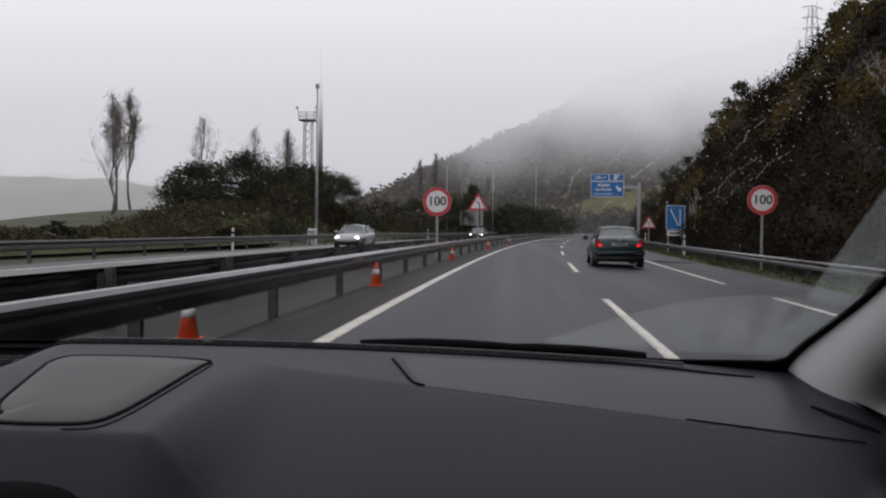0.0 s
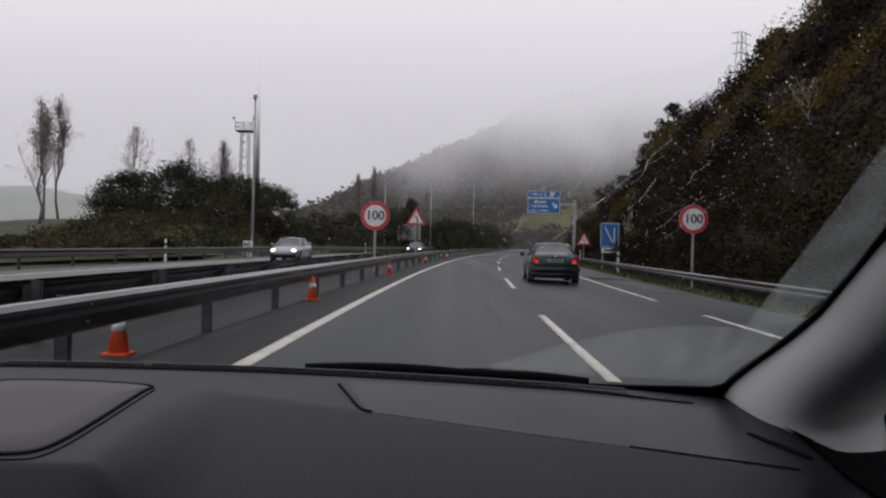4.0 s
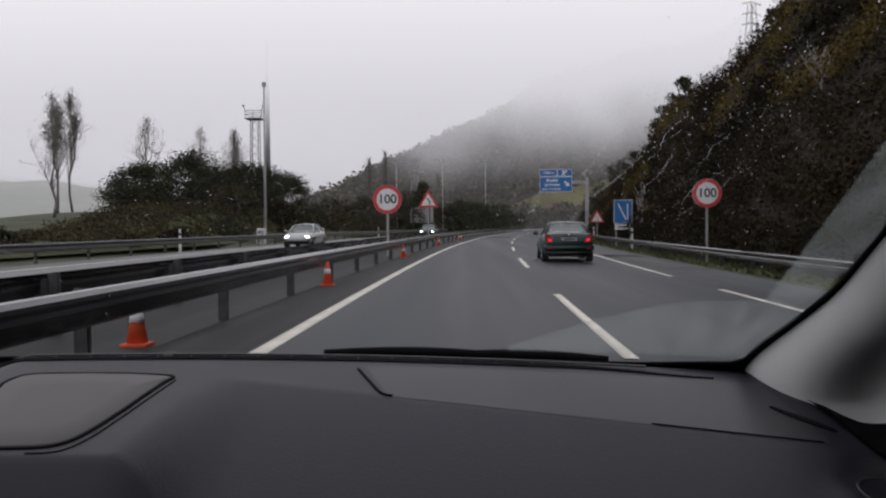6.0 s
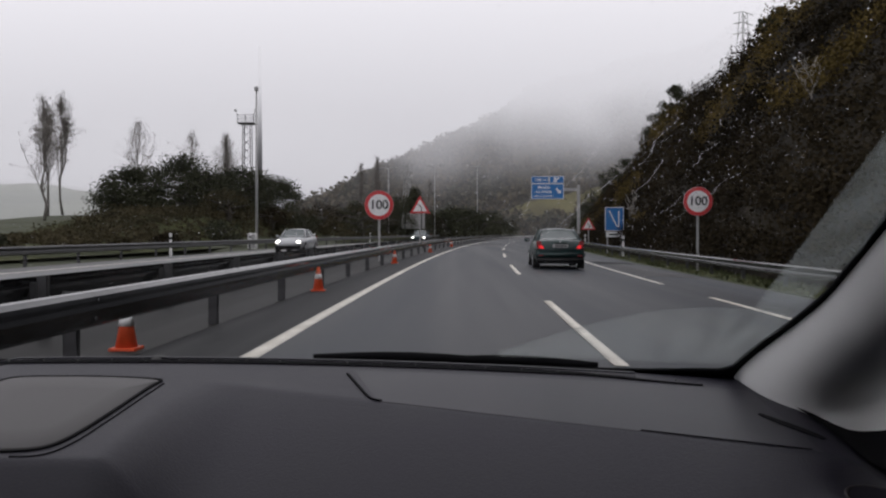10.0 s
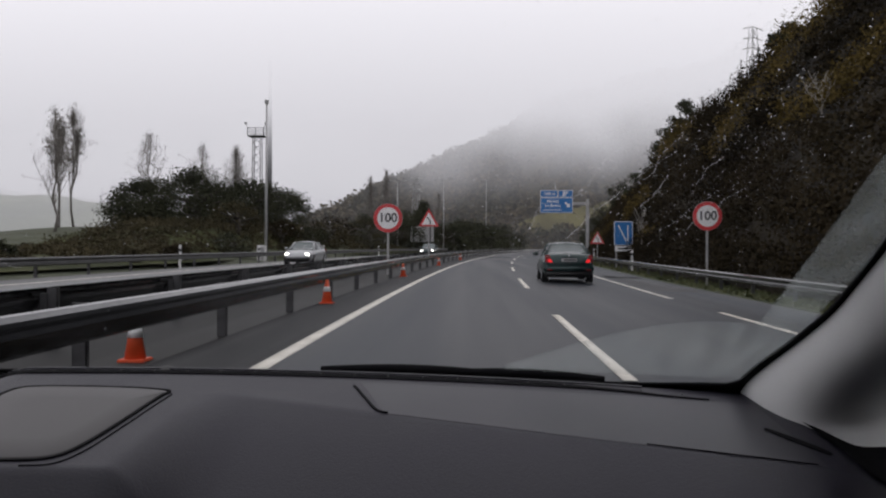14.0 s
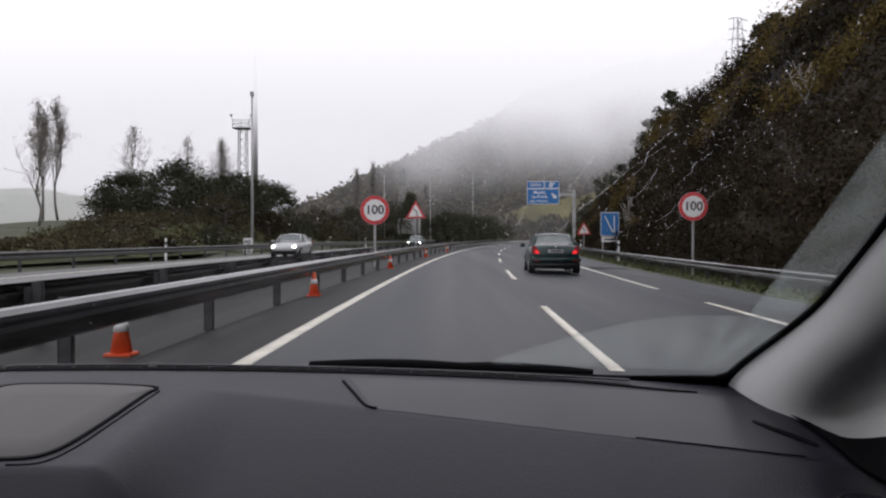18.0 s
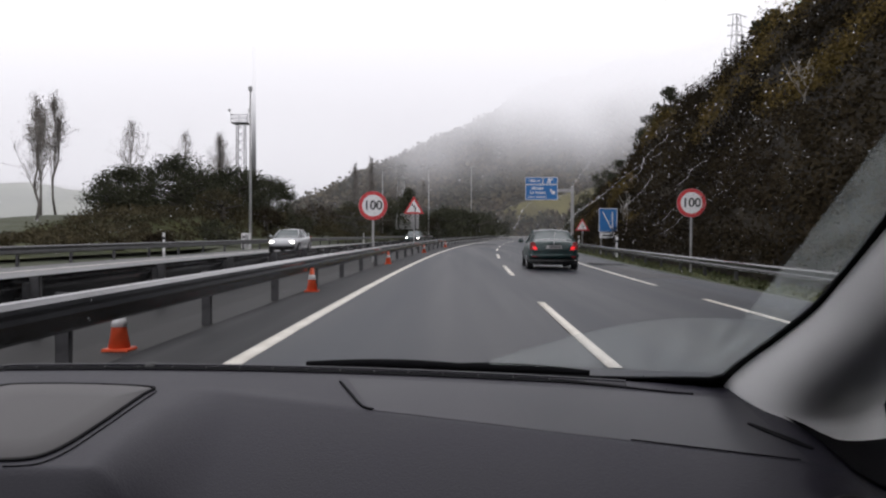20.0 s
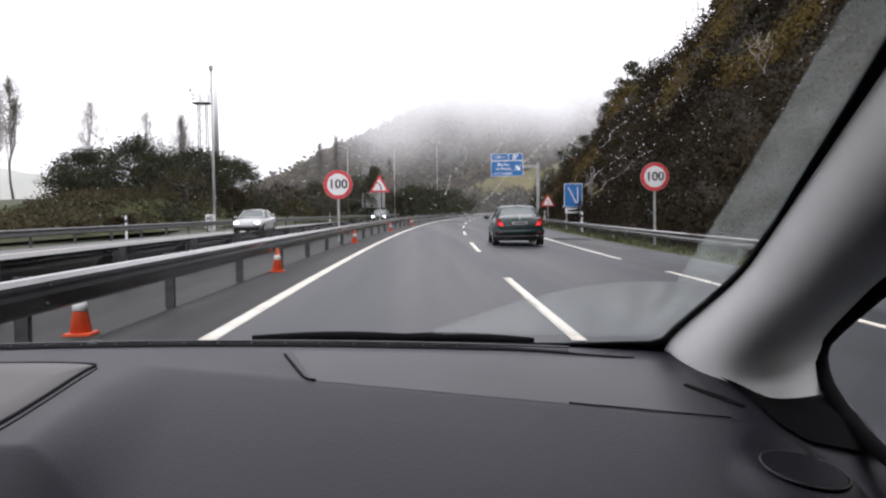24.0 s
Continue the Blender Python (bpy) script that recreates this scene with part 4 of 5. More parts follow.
def saloon(name, label, paint, m, lit_front=False, group=""):
    """A saloon car, nose towards +y, its middle on the ground at the origin."""
    car = thing(name, label, "car", group, m)
    # lower body: (y, half width, sill z, shoulder z)
    secs = [(-2.17, 0.70, 0.48, 0.84), (-2.10, 0.80, 0.33, 0.95), (-1.75, 0.865, 0.22, 0.99), (-1.0, 0.88, 0.20, 0.96), (0.0, 0.885, 0.20, 0.93), (0.9, 0.88, 0.20, 0.90), (1.6, 0.85, 0.22, 0.84), (2.05, 0.76, 0.28, 0.74), (2.20, 0.62, 0.36, 0.62)]
    bm = bmesh.new()
    rings = []
    for y, w, z0, z1 in secs:
        prof = [(-w * 0.86, z0), (-w * 0.97, z0 + 0.12), (-w, (z0 + z1) / 2), (-w * 0.97, z1 - 0.10), (-w * 0.88, z1 - 0.015), (-w * 0.5, z1 + 0.015), (0, z1 + 0.02)]
        prof += [(-x, z) for x, z in prof[-2::-1]]
        rings.append([bm.verts.new((x, y, z)) for x, z in prof])
    n = len(rings[0])
    for a, b in zip(rings, rings[1:]):
        for k in range(n):
            bm.faces.new((a[k], a[(k + 1) % n], b[(k + 1) % n], b[k]))
    bm.faces.new(rings[0][::-1])
    bm.faces.new(rings[-1])
    bmesh.ops.recalc_face_normals(bm, faces=bm.faces)
    part("body", bm, paint, car, "", True)
    # roof and pillars

    def roof_f(u, v):
        x = (u * 2 - 1)
        y = -0.85 + 1.15 * v
        return (x * 0.57, y, 1.375 + 0.045 * math.sin(math.pi * min(1, max(0, v))) - 0.05 * x * x)
    sheet("roof", roof_f, 10, 10, paint, car, "", True, 0.03)

    def quad(nm, p, mtl, lab=""):
        """A slightly domed four-cornered pane with thickness."""
        a, b, c, d = [Vector(q) for q in p]
        nrm = (b - a).cross(d - a).normalized()
        return sheet(nm, lambda u, v: (a * (1 - u) + b * u) * (1 - v) + (d * (1 - u) + c * u) * v + nrm * 0.03 * (1 - (2 * u - 1) ** 2), 8, 4, mtl, car, lab, True, 0.008)
    quad("rear_window", [(-0.68, -1.50, 0.98), (0.68, -1.50, 0.98), (0.53, -0.85, 1.345), (-0.53, -0.85, 1.345)], M_CARGLASS, "misted rear window")
    quad("front_window", [(0.70, 1.02, 0.90), (-0.70, 1.02, 0.90), (-0.55, 0.28, 1.35), (0.55, 0.28, 1.35)], M_CARGLASS)
    for s in (-1, 1):
        quad("side_window", [(s * 0.80, s * 0.95, 0.92), (s * 0.80, s * -1.35, 0.95), (s * 0.60, s * -0.75, 1.33), (s * 0.60, s * 0.25, 1.34)][::1] if s > 0 else [(-0.80, -1.35, 0.95), (-0.80, 0.95, 0.92), (-0.60, 0.25, 1.34), (-0.60, -0.75, 1.33)], M_CARGLASS)
        part("roof_pillar", tube(bmesh.new(), [(s * 0.74, -1.52, 0.97), (s * 0.60, -0.95, 1.30), (s * 0.57, -0.7, 1.36)], [0.05, 0.04, 0.03], 6), paint, car, "", True)
        part("roof_pillar", tube(bmesh.new(), [(s * 0.76, 1.02, 0.90), (s * 0.58, 0.30, 1.34)], [0.04, 0.03], 6), paint, car, "", True)
        part("roof_pillar", tube(bmesh.new(), [(s * 0.82, -0.2, 0.92), (s * 0.60, -0.2, 1.36)], [0.03, 0.03], 6), paint, car, "", True)
        # slanted red cluster, its lit lamp low on the inner side
        lens = part("tail_light", slab([(s * 0.80, 0.97), (s * 0.66, 0.97), (s * 0.52, 0.70), (s * 0.80, 0.70)], -2.13, 0.07), M_LENS, car, "red tail light cluster")
        part("lamp", slab([(s * 0.71, 0.82), (s * 0.605, 0.82), (s * 0.545, 0.71), (s * 0.69, 0.71)], -2.172, 0.02), M_TAIL, lens, "lit red lamp")
        hl = bmesh.new()
        bmesh.ops.create_uvsphere(hl, u_segments=14, v_segments=8, radius=1, matrix=Matrix.LocRotScale((s * 0.58, 2.10, 0.64), None, (0.15, 0.08, 0.085)))
        part("headlight", hl, M_HEAD if lit_front else M_CARGLASS, car, "lit headlight" if lit_front else "", True)
        mr = part("door_mirror", bm_box(0.20, 0.09, 0.13, s * 0.98, 0.78, 0.98, 0.03), paint, car, "", True)
        for y in (-1.32, 1.38):
            w = new("wheel")
            w.parent = car
            w.matrix_basis = pose(s * 0.77, y, 0.31, 0, 90, 0)
            part("tyre", cyl(bmesh.new(), 0.31, 0.31, 0.23, Matrix(), 28), M_TYRE, w)
            rim = bmesh.new()
            cyl(rim, 0.20, 0.20, 0.235, Matrix(), 20)
            part("rim", rim, M_RIM, w)
    rb = part("rear_bumper", bm_box(1.70, 0.20, 0.26, 0, -2.12, 0.50, 0.07), paint, car, "rear bumper in body colour", True)
    part("bumper_skirt", bm_box(1.60, 0.17, 0.15, 0, -2.11, 0.325, 0.04), M_BUMPER, rb, "black lower skirt", True)
    # Black underside box added so the gap beneath the car looks shaded.
    part("underbody_shade", bm_box(1.46, 3.7, 0.10, 0, 0.0, 0.235, 0.03), M_BUMPER, car)
    for s in (-1, 1):
        part("reflector", bm_box(0.16, 0.012, 0.04, s * 0.66, -2.222, 0.47, 0.004), M_LENS, rb, "small red reflector")
    part("front_bumper", bm_box(1.50, 0.16, 0.22, 0, 2.14, 0.38, 0.06), M_BUMPER, car, "", True)
    pl = part("number_plate", bm_box(0.52, 0.02, 0.11, 0, -2.205, 0.80, 0.004), M_PALEPOST, car, "white plate with a dark bar")
    part("plate_bar", bm_box(0.40, 0.004, 0.05, 0.02, -2.217, 0.80), M_POST, pl)
    part("boot_handle", bm_box(0.5, 0.03, 0.03, 0, -2.19, 0.895, 0.008), paint, car)
    part("badge", cyl(bmesh.new(), 0.035, 0.03, 0.02, pose(0, -2.19, 0.94, 90, 0, 0), 16), M_RIM, car, "small round silver badge")
    part("boot_lid_seam", bm_box(1.06, 0.01, 0.012, 0, -2.188, 0.66, 0.003), M_GAP, car)
    part("aerial", tube(bmesh.new(), [(0, -0.78, 1.38), (0, -0.95, 1.58)], [0.008, 0.004], 6), M_GAP, car)
    part("exhaust", tube(bmesh.new(), [(-0.5, -2.0, 0.27), (-0.5, -2.22, 0.27)], 0.03, 8), M_POST, car)
    return car


saloon("saloon_car", "dark green saloon car with red tail lights driving ahead", M_GREEN, road_pose(31.5, 3.05, 0.0))
saloon("oncoming_car", "silver saloon car with lit headlights on the oncoming carriageway", M_SILVER, road_pose(51.0, -11.0, 0.0, 180), True, "oncoming cars")
saloon("oncoming_car", "dark saloon car with lit headlights on the oncoming carriageway", M_GREEN, road_pose(92.0, -8.0, 0.0, 180), True, "oncoming cars")


# ---- signs ----
def text_part(s, size, material, parent, x, y, z, depth=0.012, align="CENTER"):
    """Lettering that stands upright and faces -y."""
    cu = bpy.data.curves.new("lettering", "FONT")
    cu.body, cu.size, cu.extrude, cu.align_x, cu.align_y = s, size, depth / 2, align, "CENTER"
    cu.offset = size * 0.018
    tmp = new("lettering", cu)
    me = bpy.data.meshes.new_from_object(tmp.evaluated_get(bpy.context.evaluated_depsgraph_get()))
    bpy.data.objects.remove(tmp)
    me.materials.clear()
    me.materials.append(material)
    ob = new("lettering", me)
    ob.parent = parent
    ob.matrix_basis = pose(x, y, z, 90, 0, 0)
    return ob


def disc(bm, r, y, t, z, seg=40):
    cyl(bm, r, r, t, pose(0, y, z, 90, 0, 0), seg)
    return bm


def speed_sign(m, high, foot, label, r=0.60):
    s = thing("speed_limit_sign", label, "road sign", "speed limit signs", m)
    part("post", bm_box(0.09, 0.05, high + r - foot, 0, 0.04, (high + r + foot) / 2 - 0.1, 0.006), M_PALEPOST, s, "pale steel post")
    part("backing", disc(bmesh.new(), r, 0.005, 0.02, high), M_PALEPOST, s)
    part("red_ring", disc(bmesh.new(), r * 0.985, -0.010, 0.008, high), M_RED, s, "red rim")
    part("white_face", disc(bmesh.new(), r * 0.74, -0.017, 0.008, high), M_WHITE, s, "white face")
    text_part("100", r * 0.86, M_BLACK, s, 0, -0.026, high, 0.008)


speed_sign(road_pose(35.0, -3.85), 2.32, -0.02, "round red-rimmed speed limit sign of 100 in the median")
speed_sign(road_pose(36.0, 9.3), 2.95, -0.2, "round red-rimmed speed limit sign of 100 by the slope")


def rounded(bm, w, h, t, x, y, z, r=0.12):
    """A rounded upright panel facing -y."""
    pts = []
    for cx, cz, a0 in ((w / 2 - r, h / 2 - r, 0), (-w / 2 + r, h / 2 - r, 90), (-w / 2 + r, -h / 2 + r, 180), (w / 2 - r, -h / 2 + r, 270)):
        for k in range(6):
            a = radians(a0 + 18 * k)
            pts.append((x + cx + r * math.cos(a), z + cz + r * math.sin(a)))
    f = [bm.verts.new((px, y - t / 2, pz)) for px, pz in pts]
    b = [bm.verts.new((px, y + t / 2, pz)) for px, pz in pts]
    n = len(pts)
    bm.faces.new(f)
    bm.faces.new(b[::-1])
    for k in range(n):
        bm.faces.new((f[k], b[k], b[(k + 1) % n], f[(k + 1) % n]))
    bmesh.ops.recalc_face_normals(bm, faces=bm.faces)
    return bm


def arrow(bm, x, z, size, ang, y=-0.05):
    pts = [(-0.13, 0.5), (0.13, 0.5), (0.13, -0.05), (0.36, -0.05), (0, -0.5), (-0.36, -0.05), (-0.13, -0.05)]
    c, s = math.cos(radians(ang)), math.sin(radians(ang))
    f = [bm.verts.new((x + size * (px * c - pz * s), y, z + size * (px * s + pz * c))) for px, pz in pts]
    g = bm.faces.new(f)
    r = bmesh.ops.extrude_face_region(bm, geom=[g])
    for v in r["geom"]:
        if isinstance(v, bmesh.types.BMVert):
            v.co.y += 0.01
    bmesh.ops.recalc_face_normals(bm, faces=bm.faces)
    return bm


def gantry(m):
    g = thing("overhead_sign", "blue overhead motorway sign on a pale steel arm", "road sign", "", m)
    part("post", bm_box(0.42, 0.42, 8.0, 2.6, 0.35, 3.6, 0.03), M_PALEPOST, g, "pale steel post")
    part("arm", bm_box(4.6, 0.32, 0.42, 0.4, 0.35, 7.0, 0.03), M_PALEPOST, g, "pale steel arm")
    part("base_plate", bm_box(0.8, 0.8, 0.08, 2.6, 0.35, 0.0), M_PALEPOST, g)
    a = part("name_panel", rounded(bmesh.new(), 4.4, 2.1, 0.06, -1.6, 0, 6.75), M_WHITE, g, "blue panel with white border")
    part("blue_field", rounded(bmesh.new(), 4.26, 1.96, 0.02, -1.6, -0.036, 6.75, 0.10), M_BLUE, a)
    b = part("distance_panel", rounded(bmesh.new(), 2.36, 0.98, 0.06, -2.62, 0, 8.32), M_WHITE, g)
    part("blue_field", rounded(bmesh.new(), 2.24, 0.86, 0.02, -2.62, -0.036, 8.32, 0.10), M_BLUE, b)
    c = part("exit_panel", rounded(bmesh.new(), 1.98, 0.98, 0.06, -0.39, 0, 8.32), M_WHITE, g)
    part("blue_field", rounded(bmesh.new(), 1.86, 0.86, 0.02, -0.39, -0.036, 8.32, 0.10), M_BLUE, c)
    text_part("1200 m", 0.52, M_WHITE, b, -2.62, -0.05, 8.32)
    text_part("Muskiz", 0.58, M_WHITE, a, -2.1, -0.05, 7.30)
    text_part("La Arena", 0.58, M_WHITE, a, -2.1, -0.05, 6.72)
    text_part("playa / hondartza", 0.36, M_WHITE, a, -2.15, -0.05, 6.12)
    part("arrow", arrow(bmesh.new(), -0.1, 6.8, 0.95, 45), M_WHITE, a, "white arrow")
    ex = bmesh.new()
    for x0, x1 in ((-0.75, -0.62), (-0.45, -0.50)):
        f = [ex.verts.new(p) for p in ((x0 - 0.10, -0.05, 7.97), (x0 + 0.10, -0.05, 7.97), (x1 + 0.06, -0.05, 8.68), (x1 - 0.06, -0.05, 8.68))]
        ex.faces.new(f)
    arrow(ex, -0.22, 8.46, 0.5, 140)
    part("exit_picture", ex, M_WHITE, c, "white exit pictogram")
    return g


gantry(road_pose(118.0, 7.4, 0.25))


def lane_sign(m):
    s = thing("lane_sign", "tall blue sign with white lane lines on two posts", "road sign", "", m)
    for x in (-0.5, 0.5):
        part("post", bm_box(0.08, 0.08, 3.6, x, 0.06, 1.55, 0.006), M_PALEPOST, s)
    a = part("panel", rounded(bmesh.new(), 1.35, 1.75, 0.04, 0, 0, 2.75, 0.08), M_WHITE, s, "blue panel with white border")
    part("blue_field", rounded(bmesh.new(), 1.27, 1.67, 0.02, 0, -0.026, 2.75, 0.06), M_BLUE, a)
    part("lane_line", tube(bmesh.new(), [(0.32, -0.045, 2.1), (0.32, -0.045, 3.35)], 0.045, 6), M_WHITE, a)
    part("lane_line", tube(bmesh.new(), [(-0.38, -0.045, 3.35), (0.22, -0.045, 2.15)], 0.045, 6), M_WHITE, a)
    part("plate", rounded(bmesh.new(), 1.2, 0.38, 0.03, 0, 0, 1.62, 0.05), M_WHITE, s, "white plate below")
    part("bar", bm_box(0.8, 0.01, 0.12, 0, -0.02, 1.62), M_BLACK, s)


lane_sign(road_pose(64.0, 9.6, -0.1))


def bend_sign(m, label):
    s = thing("bend_sign", label, "road sign", "bend warning signs", m)
    part("post", bm_box(0.08, 0.05, 2.9, 0, 0.05, 1.3, 0.006), M_PALEPOST, s)
    for k, (r, mt, nm) in enumerate(((0.80, M_RED, "red_rim"), (0.56, M_WHITE, "white_face"))):
        bm = bmesh.new()
        cyl(bm, r, r, 0.02, pose(0, -0.015 * k, 2.45, 90, 0, 0), 3)
        part(nm, bm, mt, s)
    part("curve_mark", tube(bmesh.new(), [(0.10, -0.04, 2.2), (0.10, -0.04, 2.45), (-0.02, -0.04, 2.6), (-0.16, -0.04, 2.68)], 0.04, 6), M_BLACK, s, "black bend mark")


bend_sign(road_pose(58.0, -4.2, 0.45), "red-rimmed triangular bend warning sign in the median")
bend_sign(road_pose(86.0, 9.5, -0.1), "red-rimmed triangular bend warning sign by the slope")

# back of a large sign beyond the oncoming carriageway
sb = thing("sign_back", "grey ribbed back of a large road sign on posts", "road sign", "", road_pose(150.0, -18.5, 0.0))
for k in range(14):
    part("slat", bm_box(4.2, 0.06, 0.19, 0, 0, 2.2 + 0.2 * k, 0.008), M_PALEPOST, sb)
for x in (-1.5, 1.5):
    part("post", bm_box(0.2, 0.2, 5.2, x, -0.14, 2.3, 0.01), M_POST, sb)

# yellow marker by the far shoulder
ym = thing("yellow_marker", "small yellow marker board by the shoulder", "road sign", "", road_pose(100.0, 8.3, -0.1))
part("board", bm_box(0.7, 0.06, 1.0, 0, 0, 1.2, 0.02), M_YELLOW, ym)
part("post", bm_box(0.08, 0.06, 1.4, 0, 0.05, 0.5), M_POST, ym)


# ---- cones in the median ----
def cone(m):
    c = thing("traffic_cone", "orange traffic cone standing under the guard rail", "traffic cone", "cones along the median", m)
    part("base", bm_box(0.27, 0.27, 0.035, 0, 0, 0.0175, 0.008), M_CONE, c)
    part("cone_body", cyl(bmesh.new(), 0.11, 0.03, 0.46, Matrix.Translation((0, 0, 0.26)), 20), M_CONE, c, "", True)
    part("white_sleeve", cyl(bmesh.new(), 0.080, 0.060, 0.10, Matrix.Translation((0, 0, 0.30)), 20), M_WHITE, c, "white reflective sleeve", True)
    return c


first = cone(road_pose(17.4, -3.02, 0.0))
for y, d in ((8.6, -3.42), (33.0, -3.0), (52.0, -3.0), (72.0, -3.0)):
    copy_thing(first, road_pose(y, d, 0.0))

# white marker posts beyond the oncoming carriageway
mp = thing("marker_post", "white roadside marker post on the far verge", "marker post", "white marker posts", road_pose(47.0, -17.2, -0.05))
part("stake", bm_box(0.13, 0.1, 1.5, 0, 0, 0.7, 0.03), M_WHITE, mp)
part("reflector", bm_box(0.135, 0.105, 0.18, 0, 0, 1.15, 0.01), M_POST, mp)
for y in (62.0, 82.0, 110.0):
    copy_thing(mp, road_pose(y, -17.2, -0.05))
for y in (58.0, 90.0):
    copy_thing(mp, road_pose(y, 9.45, 0.0))


# ---- trees and bushes ----
def branches(h, spread, rng, n, r0, upright=0.8, levels=3):
    """Trunk and limbs of a bare tree as tubes; returns the limbs and the tips."""
    limbs, tips = [], []
    trunk = [Vector((0, 0, 0))]
    for k in range(1, 7):
        trunk.append(Vector((rng.normal() * 0.02 * h, rng.normal() * 0.02 * h, h * k / 6)))
    limbs.append((trunk, [r0 * (1 - 0.14 * k) for k in range(7)]))
    for k in range(n):
        t = rng.uniform(0.22, 0.95)
        i = min(5, int(t * 6))
        p = trunk[i].lerp(trunk[i + 1], t * 6 - i)
        a = rng.uniform(0, 2 * math.pi)
        ln = spread * (1.15 - t) * rng.uniform(0.6, 1.2)
        d = Vector((math.cos(a) * (1 - upright), math.sin(a) * (1 - upright), upright + 0.1)).normalized()
        q = [p, p + d * ln * 0.5 + Vector((0, 0, 0.02 * h)), p + d * ln + Vector((0, 0, 0.07 * h))]
        rr = r0 * 0.35 * (1.1 - t)
        limbs.append((q, [rr, rr * 0.6, rr * 0.25]))
        tips.append(q[2])
        for j in range(levels * 2):
            s = q[1].lerp(q[2], rng.uniform(0, 1))
            e = s + Vector((rng.normal(), rng.normal(), abs(rng.normal()) + upright)) * ln * 0.22
            limbs.append(([s, s.lerp(e, 0.5) + Vector((0, 0, 0.02)), e], [rr * 0.4, rr * 0.25, rr * 0.12]))
            tips.append(e)
    return limbs, tips


def bare_tree(name, label, m, h, spread, seed, bark, upright=0.8, n=26, r0=0.16, group="bare trees", twigs=True):
    rng = np.random.default_rng(seed)
    limbs, tips = branches(h, spread, rng, n, r0, upright)
    t = thing(name, label, "tree", group, m)
    bm = tube(bmesh.new(), *limbs[0], 8)
    part("trunk", bm, bark, t, "", True)
    bm = bmesh.new()
    for q, r in limbs[1:]:
        tube(bm, q, [max(0.010, x * 0.8) for x in r], 4)
    part("limbs", bm, bark, t)
    tw = []
    for p in tips:
        for j in range(4):
            tw.append((p.x + rng.normal() * 0.14, p.y + rng.normal() * 0.14, p.z + rng.normal() * 0.22))
    if twigs:
        leaves("crown", tw, 0.045, M_TWIG, t, "thin grey twigs", -2.0, seed)
    return t


def leafy_tree(name, label, m, h, w, seed, material, trunk_h=0.25, n=2600, leaf=0.17, group="evergreen trees", cone_shape=False):
    rng = np.random.default_rng(seed)
    t = thing(name, label, "tree", group, m)
    bm = tube(bmesh.new(), [(0, 0, -0.1), (0.05 * w, 0, h * 0.3), (0, 0.04 * w, h * 0.75)], [0.05 * w + 0.05, 0.04 * w, 0.015 * w], 8)
    for k in range(9):
        a, z = rng.uniform(0, 6.28), h * rng.uniform(0.2, 0.65)
        tube(bm, [(0, 0, z), (math.cos(a) * w * 0.2, math.sin(a) * w * 0.2, z + h * 0.08), (math.cos(a) * w * 0.4, math.sin(a) * w * 0.4, z + h * 0.17)], [0.02 * w + 0.01, 0.015 * w, 0.006 * w], 5)
    part("trunk", bm, M_BARK, t, "", True)
    pts = []
    clumps = 46 if n < 6000 else 110
    for k in range(clumps):
        u = rng.uniform(0, 1)
        z = h * (trunk_h + (1 - trunk_h) * u) * 0.97
        prof = (1 - u) ** 0.8 if cone_shape else math.sqrt(max(0.02, 1 - (2 * u - 0.85) ** 2 / 1.35))
        a, rr = rng.uniform(0, 6.28), w / 2 * prof * math.sqrt(rng.uniform(0.1, 1.15))
        c = (math.cos(a) * rr, math.sin(a) * rr, z)
        sr = w * rng.uniform(0.05, 0.10)
        pts.append(np.clip(rng.normal(size=(n // clumps, 3)), -1.7, 1.7) * (sr, sr, sr * 0.75) + c)
    leaves("crown", np.maximum(np.concatenate(pts), (-99, -99, 0.05)), leaf, material, t, "", 0, seed)
    return t


def land_pose(y, d, turn=0.0):
    p = on_road(y, d)
    return pose(p.x, p.y, land_height(p.x, p.y) - 0.05, 0, 0, turn)


# low bushes behind the far rail
rb = np.random.default_rng(12)
for k, y in enumerate((38, 46, 53, 63, 71, 80, 88, 97, 106, 116, 125, 134, 144, 155, 168, 180)):
    h = (1.2 + 0.010 * y + float(rb.uniform(0, 0.9)) + 1.2 * smooth01(95, 140, y)) * (0.45 + 0.55 * smooth01(52, 75, y))
    leafy_tree("roadside_bush", "low dark bush on the verge of the far carriageway", land_pose(y, -19.0 - float(rb.uniform(0, 3.5))), h, h * 1.8, 100 + k, (M_LEAF, M_BRUSH, M_SCRUB)[k % 3], 0.05, 2200, 0.10, "roadside bushes")
# larger evergreens on the outer side
for k, (y, d, h, w) in enumerate(((74, -27, 4.8, 8.0), (82, -24.5, 4.2, 7.0), (70, -30, 3.6, 6.0), (95, -26, 4.2, 7), (88, -31, 4.4, 6))):
    leafy_tree("evergreen_tree", "broad dark evergreen tree beyond the far carriageway", land_pose(y, d), h * 1.05, w, 240 + k, M_LEAF, 0.06, 17000, 0.10, "evergreen trees")
